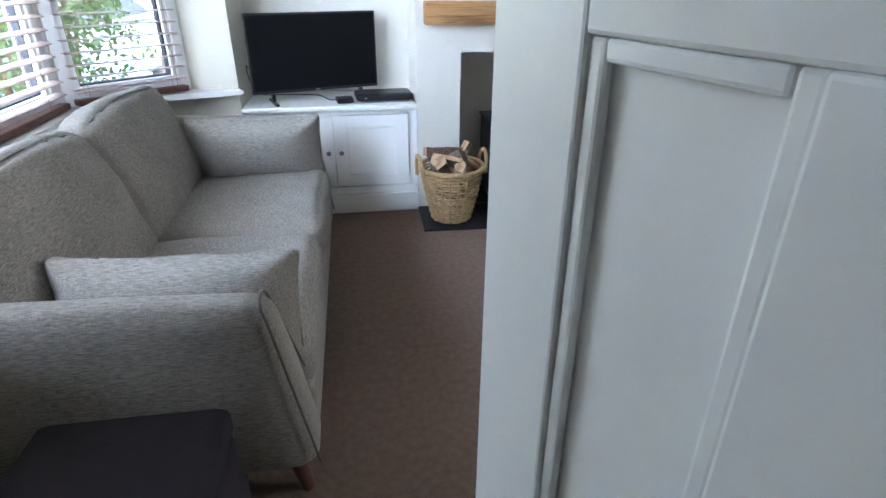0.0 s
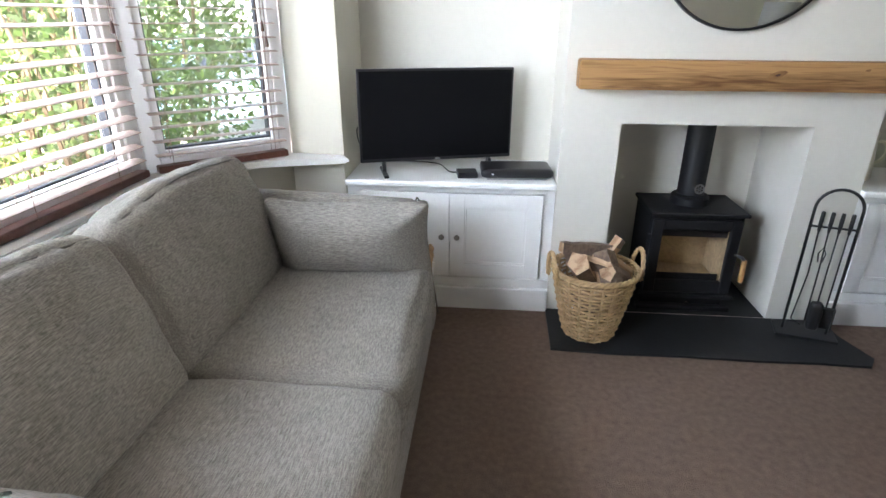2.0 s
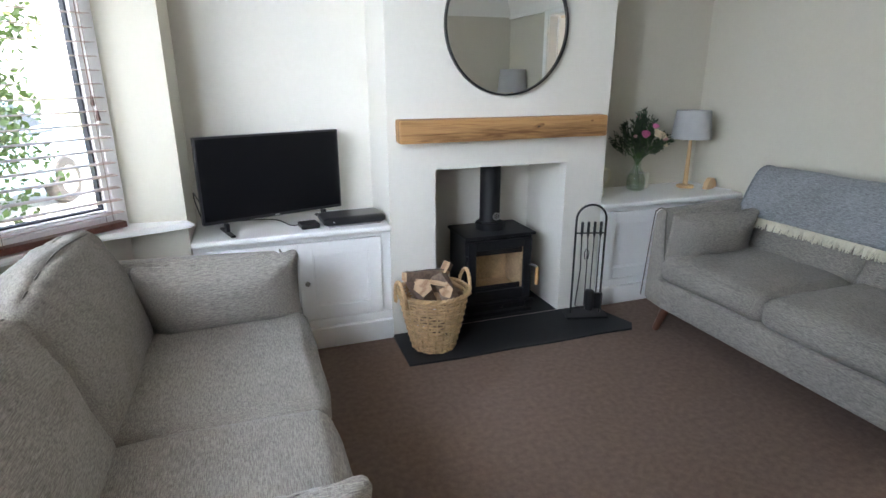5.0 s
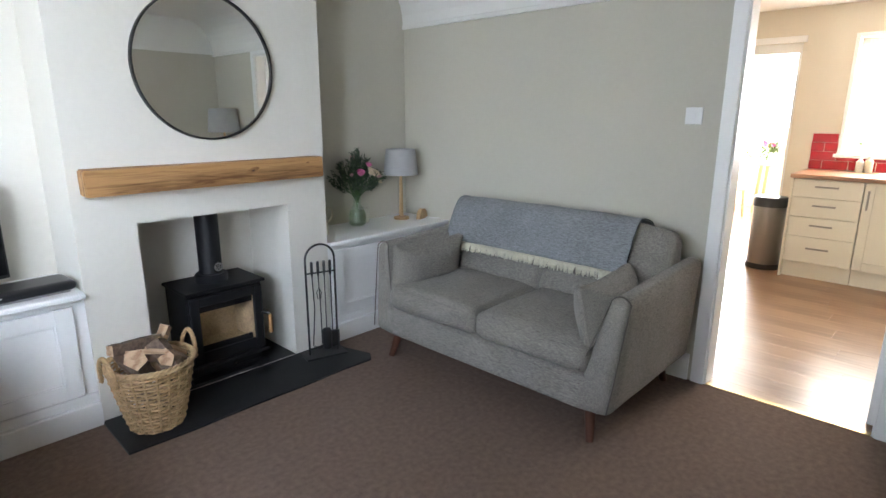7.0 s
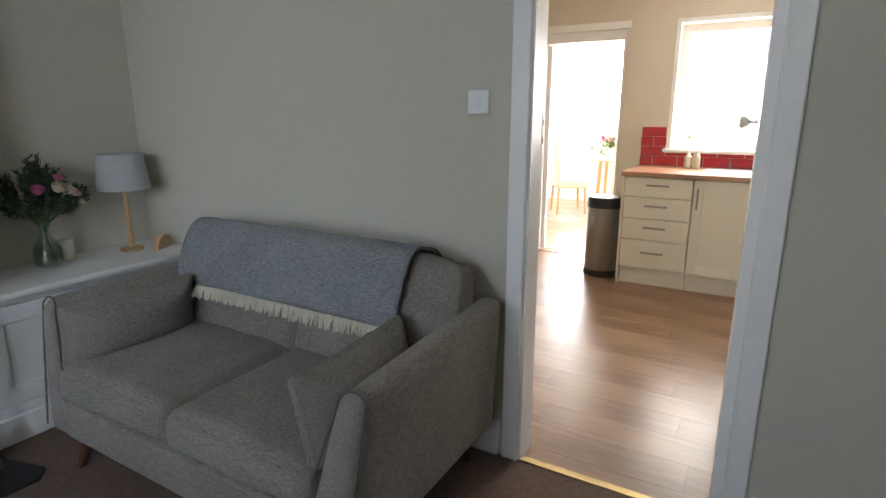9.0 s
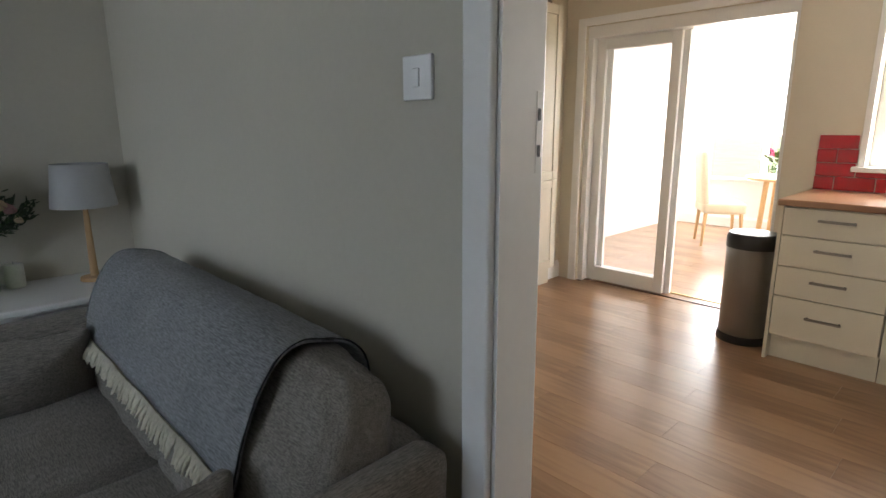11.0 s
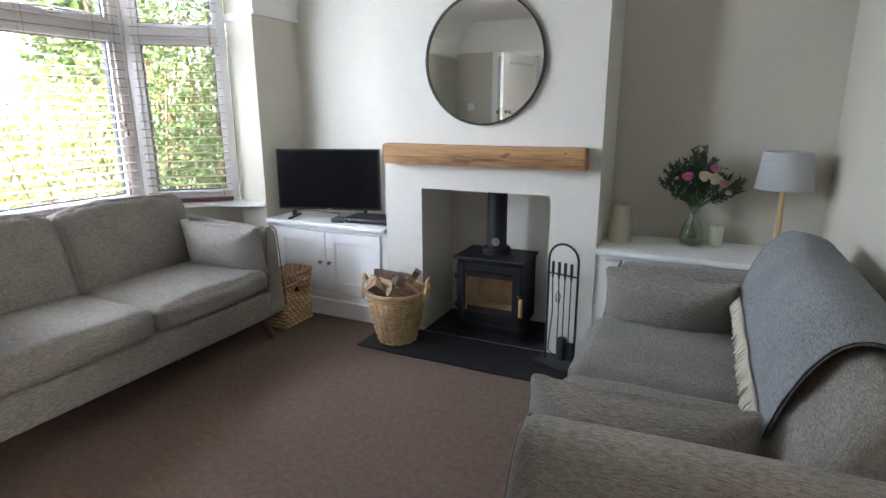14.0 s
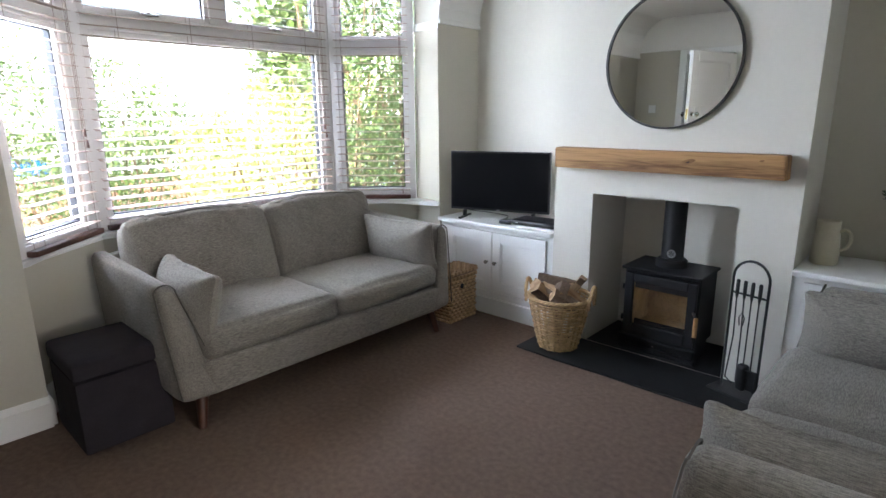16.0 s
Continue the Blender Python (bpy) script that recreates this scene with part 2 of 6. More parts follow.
M = dict(
    paint=material("stone_paint", (0.58, 0.55, 0.465), 0.75, vary=0.025, scale=2, fine=60, bump=0.06),
    paint_breast=material("chimney_paint", (0.72, 0.692, 0.63), 0.75, vary=0.025, scale=2, fine=40, bump=0.12),
    white=material("white_gloss_paint", (0.86, 0.86, 0.85), 0.35, vary=0.02, scale=3, fine=50, bump=0.05),
    ceiling=material("ceiling_white", (0.82, 0.81, 0.78), 0.8, vary=0.02, scale=3, fine=90, bump=0.08),
    carpet=material("brown_carpet", (0.205, 0.146, 0.115), 1.0, vary=0.30, scale=38, fine=240, bump=1.0, dist=0.006, spec=0.05),
    slate=material("black_slate", (0.016, 0.016, 0.017), 0.55, vary=0.3, scale=7, fine=70, bump=0.25, spec=0.3),
    cast=material("black_stove_paint", (0.010, 0.010, 0.0115), 0.55, vary=0.2, scale=9, fine=200, bump=0.12, spec=0.3),
    iron=material("black_iron", (0.012, 0.012, 0.013), 0.4, vary=0.2, scale=20, fine=200, bump=0.2),
    brick_in=material("vermiculite_board", (0.54, 0.39, 0.225), 0.9, vary=0.35, scale=9, fine=60, bump=0.4),
    oak=wood("oak_beam", (0.15, 0.064, 0.020), (0.46, 0.255, 0.105), (1.1, 21, 21), 0.65, bump=0.5, ring=6.0),
    knot_edge=wood("oak_knot_ring", (0.19, 0.085, 0.030), (0.36, 0.19, 0.075), (20, 20, 20), 0.6, bump=0.4),
    light_wood=wood("pale_turned_wood", (0.50, 0.32, 0.16), (0.62, 0.42, 0.22), (9, 9, 1.5), 0.5),
    dark_wood=wood("walnut_stained_wood", (0.05, 0.020, 0.012), (0.10, 0.038, 0.021), (14, 14, 2), 0.4),
    blind=wood("brown_blind_slat", (0.34, 0.255, 0.21), (0.47, 0.37, 0.315), (14, 1.2, 14), 0.5),
    rail_brown=wood("dark_blind_rail", (0.07, 0.026, 0.018), (0.12, 0.05, 0.036), (14, 1.2, 14), 0.35),
    cord=material("brown_cord", (0.2, 0.12, 0.09), 0.8),
    upvc=material("white_upvc", (0.78, 0.77, 0.77), 0.3, vary=0.02),
    gasket=material("black_gasket", (0.03, 0.03, 0.04), 0.6),
    steel=material("brushed_steel", (0.55, 0.55, 0.56), 0.3, 1.0, vary=0.06, scale=8, fine=150, bump=0.05, stretch=(1, 1, 8)),
    chrome=material("polished_chrome", (0.75, 0.75, 0.75), 0.12, 1.0, vary=0.02),
    pewter=material("pewter_knob_metal", (0.30, 0.28, 0.25), 0.3, 1.0, vary=0.1),
    bin_steel=material("bin_steel", (0.30, 0.29, 0.28), 0.28, 1.0, vary=0.05, stretch=(20, 20, 1)),
    plastic=material("black_plastic", (0.014, 0.014, 0.016), 0.3, vary=0.05),
    screen=material("dark_screen", (0.006, 0.006, 0.007), 0.12, vary=0.02, bump=0.0, spec=0.2),
    white_plastic=material("white_plastic", (0.80, 0.80, 0.80), 0.3, vary=0.02),
    fabric=fabric("grey_woven_fabric", (0.135, 0.123, 0.107), (0.335, 0.308, 0.272)),
    fabric_side=fabric("grey_woven_fabric_side", (0.135, 0.123, 0.107), (0.335, 0.308, 0.272), (430, 46, 430), (95, 430, 95)),
    throw=fabric("grey_wool_throw", (0.135, 0.139, 0.145), (0.335, 0.345, 0.36)),
    # Shade along the sofa seams, put into a colour darker than the fabric.
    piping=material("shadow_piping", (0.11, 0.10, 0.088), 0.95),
    fringe=material("cream_fringe_yarn", (0.66, 0.62, 0.50), 0.95, vary=0.15, bump=0.6),
    edge_black=material("black_blanket_stitch", (0.015, 0.015, 0.016), 0.95, bump=0.5),
    pouf=material("charcoal_linen", (0.040, 0.035, 0.042), 0.95, vary=0.25, scale=9, fine=320, bump=0.5, spec=0.1),
    wicker=material("willow_wicker", (0.48, 0.32, 0.165), 0.65, vary=0.3, scale=18, fine=90, bump=0.4, by_object=0.15),
    hamper=material("seagrass_weave", (0.48, 0.31, 0.175), 0.75, vary=0.35, scale=22, fine=120, bump=0.5, by_object=0.2),
    bark=material("log_bark", (0.16, 0.11, 0.08), 0.95, vary=0.5, scale=14, fine=80, bump=1.0, dist=0.006),
    split=wood("split_log_wood", (0.27, 0.145, 0.08), (0.50, 0.34, 0.21), (1.5, 20, 20), 0.85, bump=0.6),
    shade=material("grey_linen_shade", (0.42, 0.42, 0.42), 0.9, vary=0.08, scale=12, fine=300, bump=0.3),
    ceramic=material("cream_ceramic", (0.62, 0.57, 0.44), 0.3, vary=0.05, scale=10),
    wax=material("white_wax", (0.72, 0.70, 0.62), 0.5),
    clear=glass("clear_glass", clear=0.90, tint=(0.93, 0.96, 0.93)),
    pane=glass("window_glass", clear=0.95),
    water=glass("vase_water", clear=0.93, tint=(0.80, 0.88, 0.74)),
    stem=material("green_stem", (0.06, 0.13, 0.03), 0.6, vary=0.2),
    leaf_dark=material("dark_foliage", (0.035, 0.06, 0.028), 0.55, vary=0.4, scale=30),
    leaf=material("hedge_leaf", (0.075, 0.122, 0.030), 0.45, vary=0.45, scale=3, fine=20),
    leaf2=material("yellow_green_leaf", (0.27, 0.31, 0.09), 0.45, vary=0.4, scale=3, fine=20),
    twig=material("brown_twig", (0.14, 0.09, 0.055), 0.9, vary=0.3),
    pink=material("pink_petals", (0.68, 0.17, 0.36), 0.7, vary=0.15, scale=40),
    cream_petal=material("cream_petals", (0.80, 0.68, 0.48), 0.7, vary=0.1, scale=40),
    blush=material("blush_petals", (0.62, 0.36, 0.36), 0.7, vary=0.1, scale=40),
    stone=material("banded_stone", (0.50, 0.42, 0.32), 0.6, vary=0.3, scale=25, fine=80, bump=0.4),
    kfloor=wood("laminate_plank", (0.185, 0.102, 0.055), (0.32, 0.195, 0.112), (9, 0.8, 9), 0.30, by_object=0.03, bump=0.04),
    kpaint=material("cream_kitchen_paint", (0.70, 0.64, 0.53), 0.7, vary=0.02, scale=2, bump=0.05),
    unit=material("ivory_cabinet", (0.72, 0.68, 0.57), 0.4, vary=0.02, scale=3),
    worktop=wood("worktop_oak_laminate", (0.30, 0.15, 0.08), (0.42, 0.24, 0.14), (8, 1.0, 8), 0.3),
    red=material("red_glazed_tile", (0.42, 0.012, 0.025), 0.12, vary=0.12, scale=8, by_object=0.12),
    grout=material("white_grout", (0.72, 0.62, 0.58), 0.8),
    copper=material("copper_handle", (0.62, 0.30, 0.16), 0.3, 1.0, vary=0.1),
    brass=material("dull_brass", (0.45, 0.34, 0.16), 0.35, 1.0),
    chair=material("cream_chair_fabric", (0.70, 0.62, 0.48), 0.9),
    lawn=material("garden_ground", (0.12, 0.14, 0.07), 0.95, vary=0.4, scale=1.2, fine=30, bump=0.6, dist=0.01),
    tarmac=material("asphalt", (0.055, 0.055, 0.057), 0.9, vary=0.2, scale=2, fine=120, bump=0.4),
    brick=material("garden_brick", (0.34, 0.17, 0.12), 0.9, vary=0.25, scale=4, fine=60, bump=0.4, by_object=0.2),
    blue_car=material("blue_car_paint", (0.01, 0.09, 0.34), 0.2, 0.2, vary=0.03, coat=1.0),
    pale_car=material("pale_blue_car_paint", (0.30, 0.48, 0.62), 0.2, 0.2, vary=0.03, coat=1.0),
    tyre=material("tyre_rubber", (0.02, 0.02, 0.02), 0.8),
    dark_glass=material("tinted_glass", (0.03, 0.035, 0.04), 0.06, vary=0.02, bump=0.0),
    render_wall=material("rendered_wall", (0.62, 0.58, 0.52), 0.9, vary=0.08),
    rooftile=material("roof_tile", (0.20, 0.10, 0.08), 0.85, vary=0.25, scale=2, fine=14, bump=0.5, dist=0.02),
)
mirror_m = bpy.data.materials.new("mirror_glass")
mirror_m.use_nodes = True
mb = mirror_m.node_tree.nodes["Principled BSDF"]
mb.inputs["Base Color"].default_value, mb.inputs["Metallic"].default_value, mb.inputs["Roughness"].default_value = (0.86, 0.88, 0.87, 1), 1.0, 0.0
M["mirror"] = mirror_m
# Emission for an added backdrop ring; it whitens the sky texture's dark horizon.
sky_glow = bpy.data.materials.new("glowing_sky_ring")
sky_glow.use_nodes = True
hb = sky_glow.node_tree.nodes["Principled BSDF"]
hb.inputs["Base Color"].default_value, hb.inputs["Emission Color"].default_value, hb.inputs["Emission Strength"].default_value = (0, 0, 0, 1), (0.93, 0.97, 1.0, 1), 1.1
M["sky_glow"] = sky_glow


# ---- builders ----
def part(name, bm, mat, parent=None, label="", smooth=False, kind="", category="", group=""):
    me = bpy.data.meshes.new(name)
    bmesh.ops.recalc_face_normals(bm, faces=bm.faces)
    bm.to_mesh(me)
    bm.free()
    me.materials.append(M[mat] if isinstance(mat, str) else mat)
    if smooth:
        me.shade_smooth()
        if smooth == "auto":
            me.set_sharp_from_angle(angle=radians(38))
    ob = new(name, me)
    if parent:
        ob.parent = parent
    return tagged(ob, label, category, group, kind)


def thing(name, label, category, at=(0, 0, 0), rz=0.0, group=""):
    e = new(name)
    e.empty_display_size = 0.05
    e.matrix_world = pose(*at, 0, 0, rz)
    return tagged(e, label, category, group)


def box(bm, a, b, bevel=0.0, seg=2, m=None):
    """A box between two corners, added to bm, moved by m."""
    a, b = Vector(a), Vector(b)
    r = bmesh.ops.create_cube(bm, size=1.0)
    vs = r["verts"]
    for v in vs:
        v.co = Vector(((a[i] + b[i]) / 2 + v.co[i] * (b[i] - a[i]) for i in range(3)))
    if bevel:
        es = list({e for v in vs for e in v.link_edges})
        r = bmesh.ops.bevel(bm, geom=es, offset=bevel, segments=seg, profile=0.5, affect="EDGES")
        vs = list({v for f in r["faces"] for v in f.verts} | {v for v in vs if v.is_valid})
    if m:
        bmesh.ops.transform(bm, matrix=m, verts=vs)
    return vs


def boxes(*list_of, bevel=0.0, m=None):
    bm = bmesh.new()
    for a, b in list_of:
        box(bm, a, b, bevel, 2, m)
    return bm


def prism(bm, pts, z0, z1, axis="z"):
    """A polygon of (u, v) pushed along an axis."""
    put = {"z": lambda u, v, w: (u, v, w), "y": lambda u, v, w: (u, w, v), "x": lambda u, v, w: (w, u, v)}[axis]
    lo, hi = [bm.verts.new(put(*p, z0)) for p in pts], [bm.verts.new(put(*p, z1)) for p in pts]
    n = len(pts)
    bm.faces.new(lo), bm.faces.new(hi)
    for i in range(n):
        bm.faces.new((lo[i], lo[(i + 1) % n], hi[(i + 1) % n], hi[i]))
    return lo + hi


def lathe(profile, seg=32, at=(0, 0, 0), bm=None):
    bm = bm or bmesh.new()
    rings = []
    for r, z in profile:
        if r < 1e-5:
            rings.append([bm.verts.new((at[0], at[1], at[2] + z))])
        else:
            rings.append([bm.verts.new((at[0] + r * math.cos(2 * math.pi * i / seg), at[1] + r * math.sin(2 * math.pi * i / seg), at[2] + z)) for i in range(seg)])
    for a, b in zip(rings, rings[1:]):
        for i in range(seg):
            j = (i + 1) % seg
            if len(a) == 1 and len(b) > 1:
                bm.faces.new((a[0], b[i], b[j]))
            elif len(b) == 1 and len(a) > 1:
                bm.faces.new((a[i], a[j], b[0]))
            elif len(a) > 1:
                bm.faces.new((a[i], a[j], b[j], b[i]))
    return bm


def tube(points, r, seg=8, bm=None, closed=False):
    """A round rod along points; r may be a list."""
    bm = bm or bmesh.new()
    P = [Vector(p) for p in points]
    rs = r if isinstance(r, (list, tuple)) else [r] * len(P)
    rings, n = [], len(P)
    up = None
    for i, p in enumerate(P):
        d = ((P[(i + 1) % n] - P[i - 1]) if closed else (P[min(i + 1, n - 1)] - P[max(i - 1, 0)])).normalized()
        if up is None:
            up = d.orthogonal().normalized()
        up = (up - d * up.dot(d)).normalized()
        side = d.cross(up)
        rings.append([bm.verts.new(p + rs[i] * (up * math.cos(2 * math.pi * k / seg) + side * math.sin(2 * math.pi * k / seg))) for k in range(seg)])
    pairs = list(zip(rings, rings[1:])) + ([(rings[-1], rings[0])] if closed else [])
    for a, b in pairs:
        for k in range(seg):
            bm.faces.new((a[k], a[(k + 1) % seg], b[(k + 1) % seg], b[k]))
    if not closed:
        bm.faces.new(rings[0]), bm.faces.new(rings[-1])
    return bm


def soft(size, r=0.05, bulge=(0.0, 0.0, 0.03), cuts=11, m=None, wrinkle=0.0, bm=None, seed=0.0):
    """A cushion: a rounded box whose faces swell by bulge along x, y, z."""
    bm = bm or bmesh.new()
    tmp = bmesh.new()
    bmesh.ops.create_cube(tmp, size=2.0)
    bmesh.ops.subdivide_edges(tmp, edges=tmp.edges[:], cuts=cuts, use_grid_fill=True)
    half = Vector(size) / 2
    for v in tmp.verts:
        u = Vector([math.copysign(abs(c) ** 0.62, c) for c in v.co])
        p = Vector([u[i] * half[i] for i in range(3)])
        q = Vector([max(-half[i] + r, min(half[i] - r, p[i])) for i in range(3)])
        d = p - q
        s = q + d.normalized() * r if d.length > 1e-6 else p
        w = [1 - u[i] ** 2 for i in range(3)]
        s.x += math.copysign(bulge[0] * w[1] ** 0.6 * w[2] ** 0.6, u.x) * (abs(u.x) ** 3)
        s.y += math.copysign(bulge[1] * w[0] ** 0.6 * w[2] ** 0.6, u.y) * (abs(u.y) ** 3)
        s.z += math.copysign(bulge[2] * w[0] ** 0.6 * w[1] ** 0.6, u.z) * (abs(u.z) ** 3)
        if wrinkle:
            s += Vector(noise.noise_vector(s * 6 + Vector((seed, seed * 2, 0)))) * wrinkle
            s += Vector(noise.noise_vector(s * 22 + Vector((seed, 3, seed)))) * wrinkle * 0.25
        v.co = m @ s if m else s
    me = bpy.data.meshes.new("tmp")
    tmp.to_mesh(me)
    tmp.free()
    bm.from_mesh(me)
    bpy.data.meshes.remove(me)
    return bm


# ---- the lounge: plan ----
XL, XLS, XR, YB, YF, YS = 0.35, 0.22, 3.725, 4.56, 4.12, 0.52
BX0, BX1 = 1.33, 2.645
FX0, FX1, FZ = 1.585, 2.385, 0.935
CEIL, RAIL = 2.42, 2.05
DY0, DY1, DZ = 1.424, 2.182, 2.02
WT = 0.118

bm = boxes(((XL - 0.7, YS - 1.8, -0.12), (XR + WT - 0.002, 4.95, -0.004)))
part("floor_slab", bm, "kpaint", kind="structure")
bm = boxes(((-0.62, YS, -0.004), (XR - 0.001, YF + 0.001, 0.0)), ((BX1, YF + 0.001, -0.004), (XR - 0.001, YB, 0.0)), ((-0.3, YF + 0.001, -0.004), (BX0, YB, 0.0)))
part("floor", bm, "carpet", kind="structure", label="brown short-pile carpet over the lounge floor", category="carpet")

# chimney breast wall with the fire opening, and the alcoves
bm = bmesh.new()
box(bm, (XL - 0.3, YB, 0), (BX0, YB + 0.3, CEIL))
part("wall_north", bm, "paint_breast", kind="structure", label="pale painted alcove wall behind the television", category="wall")
bm = bmesh.new()
box(bm, (BX1, YB, 0), (XR + WT, YB + 0.3, CEIL))
part("wall_north", bm, "paint", kind="structure", label="stone-coloured painted alcove wall", category="wall")
bm = bmesh.new()
box(bm, (BX0, YF, 0), (FX0, YB + 0.3, CEIL))
box(bm, (FX1, YF, 0), (BX1, YB + 0.3, CEIL))
box(bm, (FX0, YF, FZ), (FX1, YB + 0.3, CEIL))
box(bm, (FX0, YB + 0.02, 0), (FX1, YB + 0.3, FZ))
part("chimney_breast", bm, "paint_breast", kind="structure", label="pale painted plaster chimney breast with a square fire opening", category="chimney breast")

# east wall with the door opening to the kitchen
bm = bmesh.new()
box(bm, (XR, DY1, 0), (XR + WT, YB, CEIL))
box(bm, (XR, YS, 0), (XR + WT, DY0, CEIL))
box(bm, (XR, DY0, DZ), (XR + WT, DY1, CEIL))
part("wall_east", bm, "paint", kind="structure", label="stone-coloured painted wall beside the kitchen door", category="wall")

# south wall with the entrance door opening
EX0, EX1 = 0.78, 1.285
bm = bmesh.new()
box(bm, (XL - 0.2, YS - 0.12, 0), (EX0, YS, CEIL))
box(bm, (EX1, YS - 0.12, 0), (XR + WT, YS, CEIL))
box(bm, (EX0, YS - 0.12, DZ), (EX1, YS, CEIL))
part("wall_south", bm, "paint", kind="structure", label="stone-coloured painted wall round the entrance door", category="wall")
bm = boxes(((0.2, YS - 1.6, 0), (0.32, YS - 0.122, CEIL)), ((2.2, YS - 1.6, 0), (2.32, YS - 0.122, CEIL)), ((0.32, YS - 1.6, 0), (2.2, YS - 1.5, CEIL)))
part("hall_walls", bm, "paint", kind="structure")

# west wall: piers and the bay
SILL = 0.77
A0, A1 = (0.10, 4.13), (-0.35, 3.70)
B0, B1 = (0.10, 1.58), (-0.35, 2.03)
bm = bmesh.new()
prism(bm, [(XL, 4.11), (XL, YB), (XL - 0.3, YB), (XL - 0.3, 4.30), (A0[0], A0[1])], 0, CEIL)
prism(bm, [(XLS, 1.59), (B0[0], B0[1]), (XLS - 0.3, 1.4), (XLS - 0.3, YS), (XLS, YS)], 0, CEIL)
part("wall_west", bm, "paint", kind="structure", label="stone-coloured painted piers of the bay window", category="wall")
bm = bmesh.new()
prism(bm, [(A0[0], A0[1]), (A1[0] + 0.06, A1[1] - 0.02), (B1[0] + 0.06, B1[1] + 0.02), (B0[0], B0[1]), (-0.10, 1.38), (-0.60, 1.93), (-0.60, 3.80), (-0.10, 4.33)], 0, SILL - 0.03)
prism(bm, [(A0[0], A0[1]), (A1[0], A1[1]), (B1[0], B1[1]), (B0[0], B0[1]), (-0.10, 1.38), (-0.60, 1.93), (-0.60, 3.80), (-0.10, 4.33)], 2.34, CEIL)
part("bay_wall", bm, "paint", kind="structure", label="low painted wall under the bay window", category="wall")
bm = bmesh.new()
prism(bm, [(0.385, 4.06), (0.30, 4.035), (0.02, 3.95), (-0.265, 3.69), (-0.265, 2.04), (0.02, 1.70), (0.13, 1.62), (0.15, 1.605), (0.14, 1.585), (0.10, 1.575), (-0.47, 2.0), (-0.47, 3.74), (0.10, 4.135), (0.352, 4.112)], SILL - 0.028, SILL)
bmesh.ops.bevel(bm, geom=[e for e in bm.edges if abs(e.verts[0].co.z - e.verts[1].co.z) < 1e-4], offset=0.008, segments=2, affect="EDGES")
part("window_sill", bm, "white", kind="structure", label="white painted timber sill round the bay", category="window sill")

bm = boxes(((XL - 1.2, YS - 1.8, CEIL), (XR + WT - 0.002, YB + 0.3, CEIL + 0.1)))
part("ceiling", bm, "ceiling", kind="structure", label="white plaster ceiling", category="ceiling")


def cove(name, x, sx, y0, y1, z0):
    """A quarter-round plaster cove on a wall that faces sx."""
    bm = bmesh.new()
    R = CEIL - z0 - 0.03
    pts = [(x, CEIL), (x, z0 + 0.03)]
    for i in range(9):
        a = math.pi / 2 * i / 8
        pts.append((x + sx * (0.012 + 0.30 * (1 - math.cos(a))), z0 + 0.03 + R * math.sin(a)))
    prism(bm, pts, y0, y1, "y")
    box(bm, (min(x, x + sx * 0.022), y0, z0), (max(x, x + sx * 0.022), y1, z0 + 0.03), 0.004)
    return part(name, bm, "ceiling", kind="structure")


cove("cove_east", XR, -1, YS, YB, RAIL)
cove("cove_west", XL, 1, 4.11, YB, RAIL - 0.04)
cove("cove_west", XLS, 1, YS, 1.58, RAIL - 0.04)
bm = boxes(((BX0, YF - 0.022, RAIL), (BX1, YF, RAIL + 0.035)), ((XLS, YS, RAIL + 0.02), (XR, YS + 0.022, RAIL + 0.055)), bevel=0.004)
part("picture_rail", bm, "ceiling", kind="structure")
bm = boxes(((BX0, YF - 0.004, RAIL + 0.035), (BX1, YF, CEIL)), ((XLS, YS, RAIL + 0.055), (XR, YS + 0.004, CEIL)))
part("frieze", bm, "ceiling", kind="structure")
bm = bmesh.new()
prism(bm, [(XL + 0.004, 4.105), (XL + 0.004, 4.11), (0.10, 4.13), (0.095, 4.122)], 1.98, 2.03)
part("pier_moulding", bm, "ceiling", kind="structure")


def skirt(name, a, b, h=0.15, t=0.018, mat="white"):
    """Skirting board from a to b in plan; the room lies to its left."""
    a, b = Vector((*a, 0)), Vector((*b, 0))
    n = (b - a).length
    d = (b - a).normalized()
    bm = bmesh.new()
    prism(bm, [(0, 0), (t, 0), (t, h - 0.03), (t * 0.75, h - 0.02), (t * 0.45, h - 0.006), (t * 0.3, h), (0, h)], 0, n, "y")
    bmesh.ops.transform(bm, matrix=Matrix.Translation(a) @ Matrix(((-d.y, d.x, 0, 0), (d.x, d.y, 0, 0), (0, 0, 1, 0), (0, 0, 0, 1))), verts=bm.verts)
    return part(name, bm, mat, kind="structure")


def casing(name, y, width, x, sx, h, mat="white", w=0.066, label=""):
    """Architrave round an opening in a wall at x; y: its low edge."""
    bm = bmesh.new()
    x0, x1 = sorted((x, x + sx * 0.02))
    box(bm, (x0, y - w, 0), (x1, y + 0.004, h + w), 0.006)
    box(bm, (x0, y + width - 0.004, 0), (x1, y + width + w, h + w), 0.006)
    box(bm, (x0, y, h - 0.004), (x1, y + width, h + w - 0.001), 0.006)
    return part(name, bm, mat, kind="structure", label=label, category="door frame" if label else "")


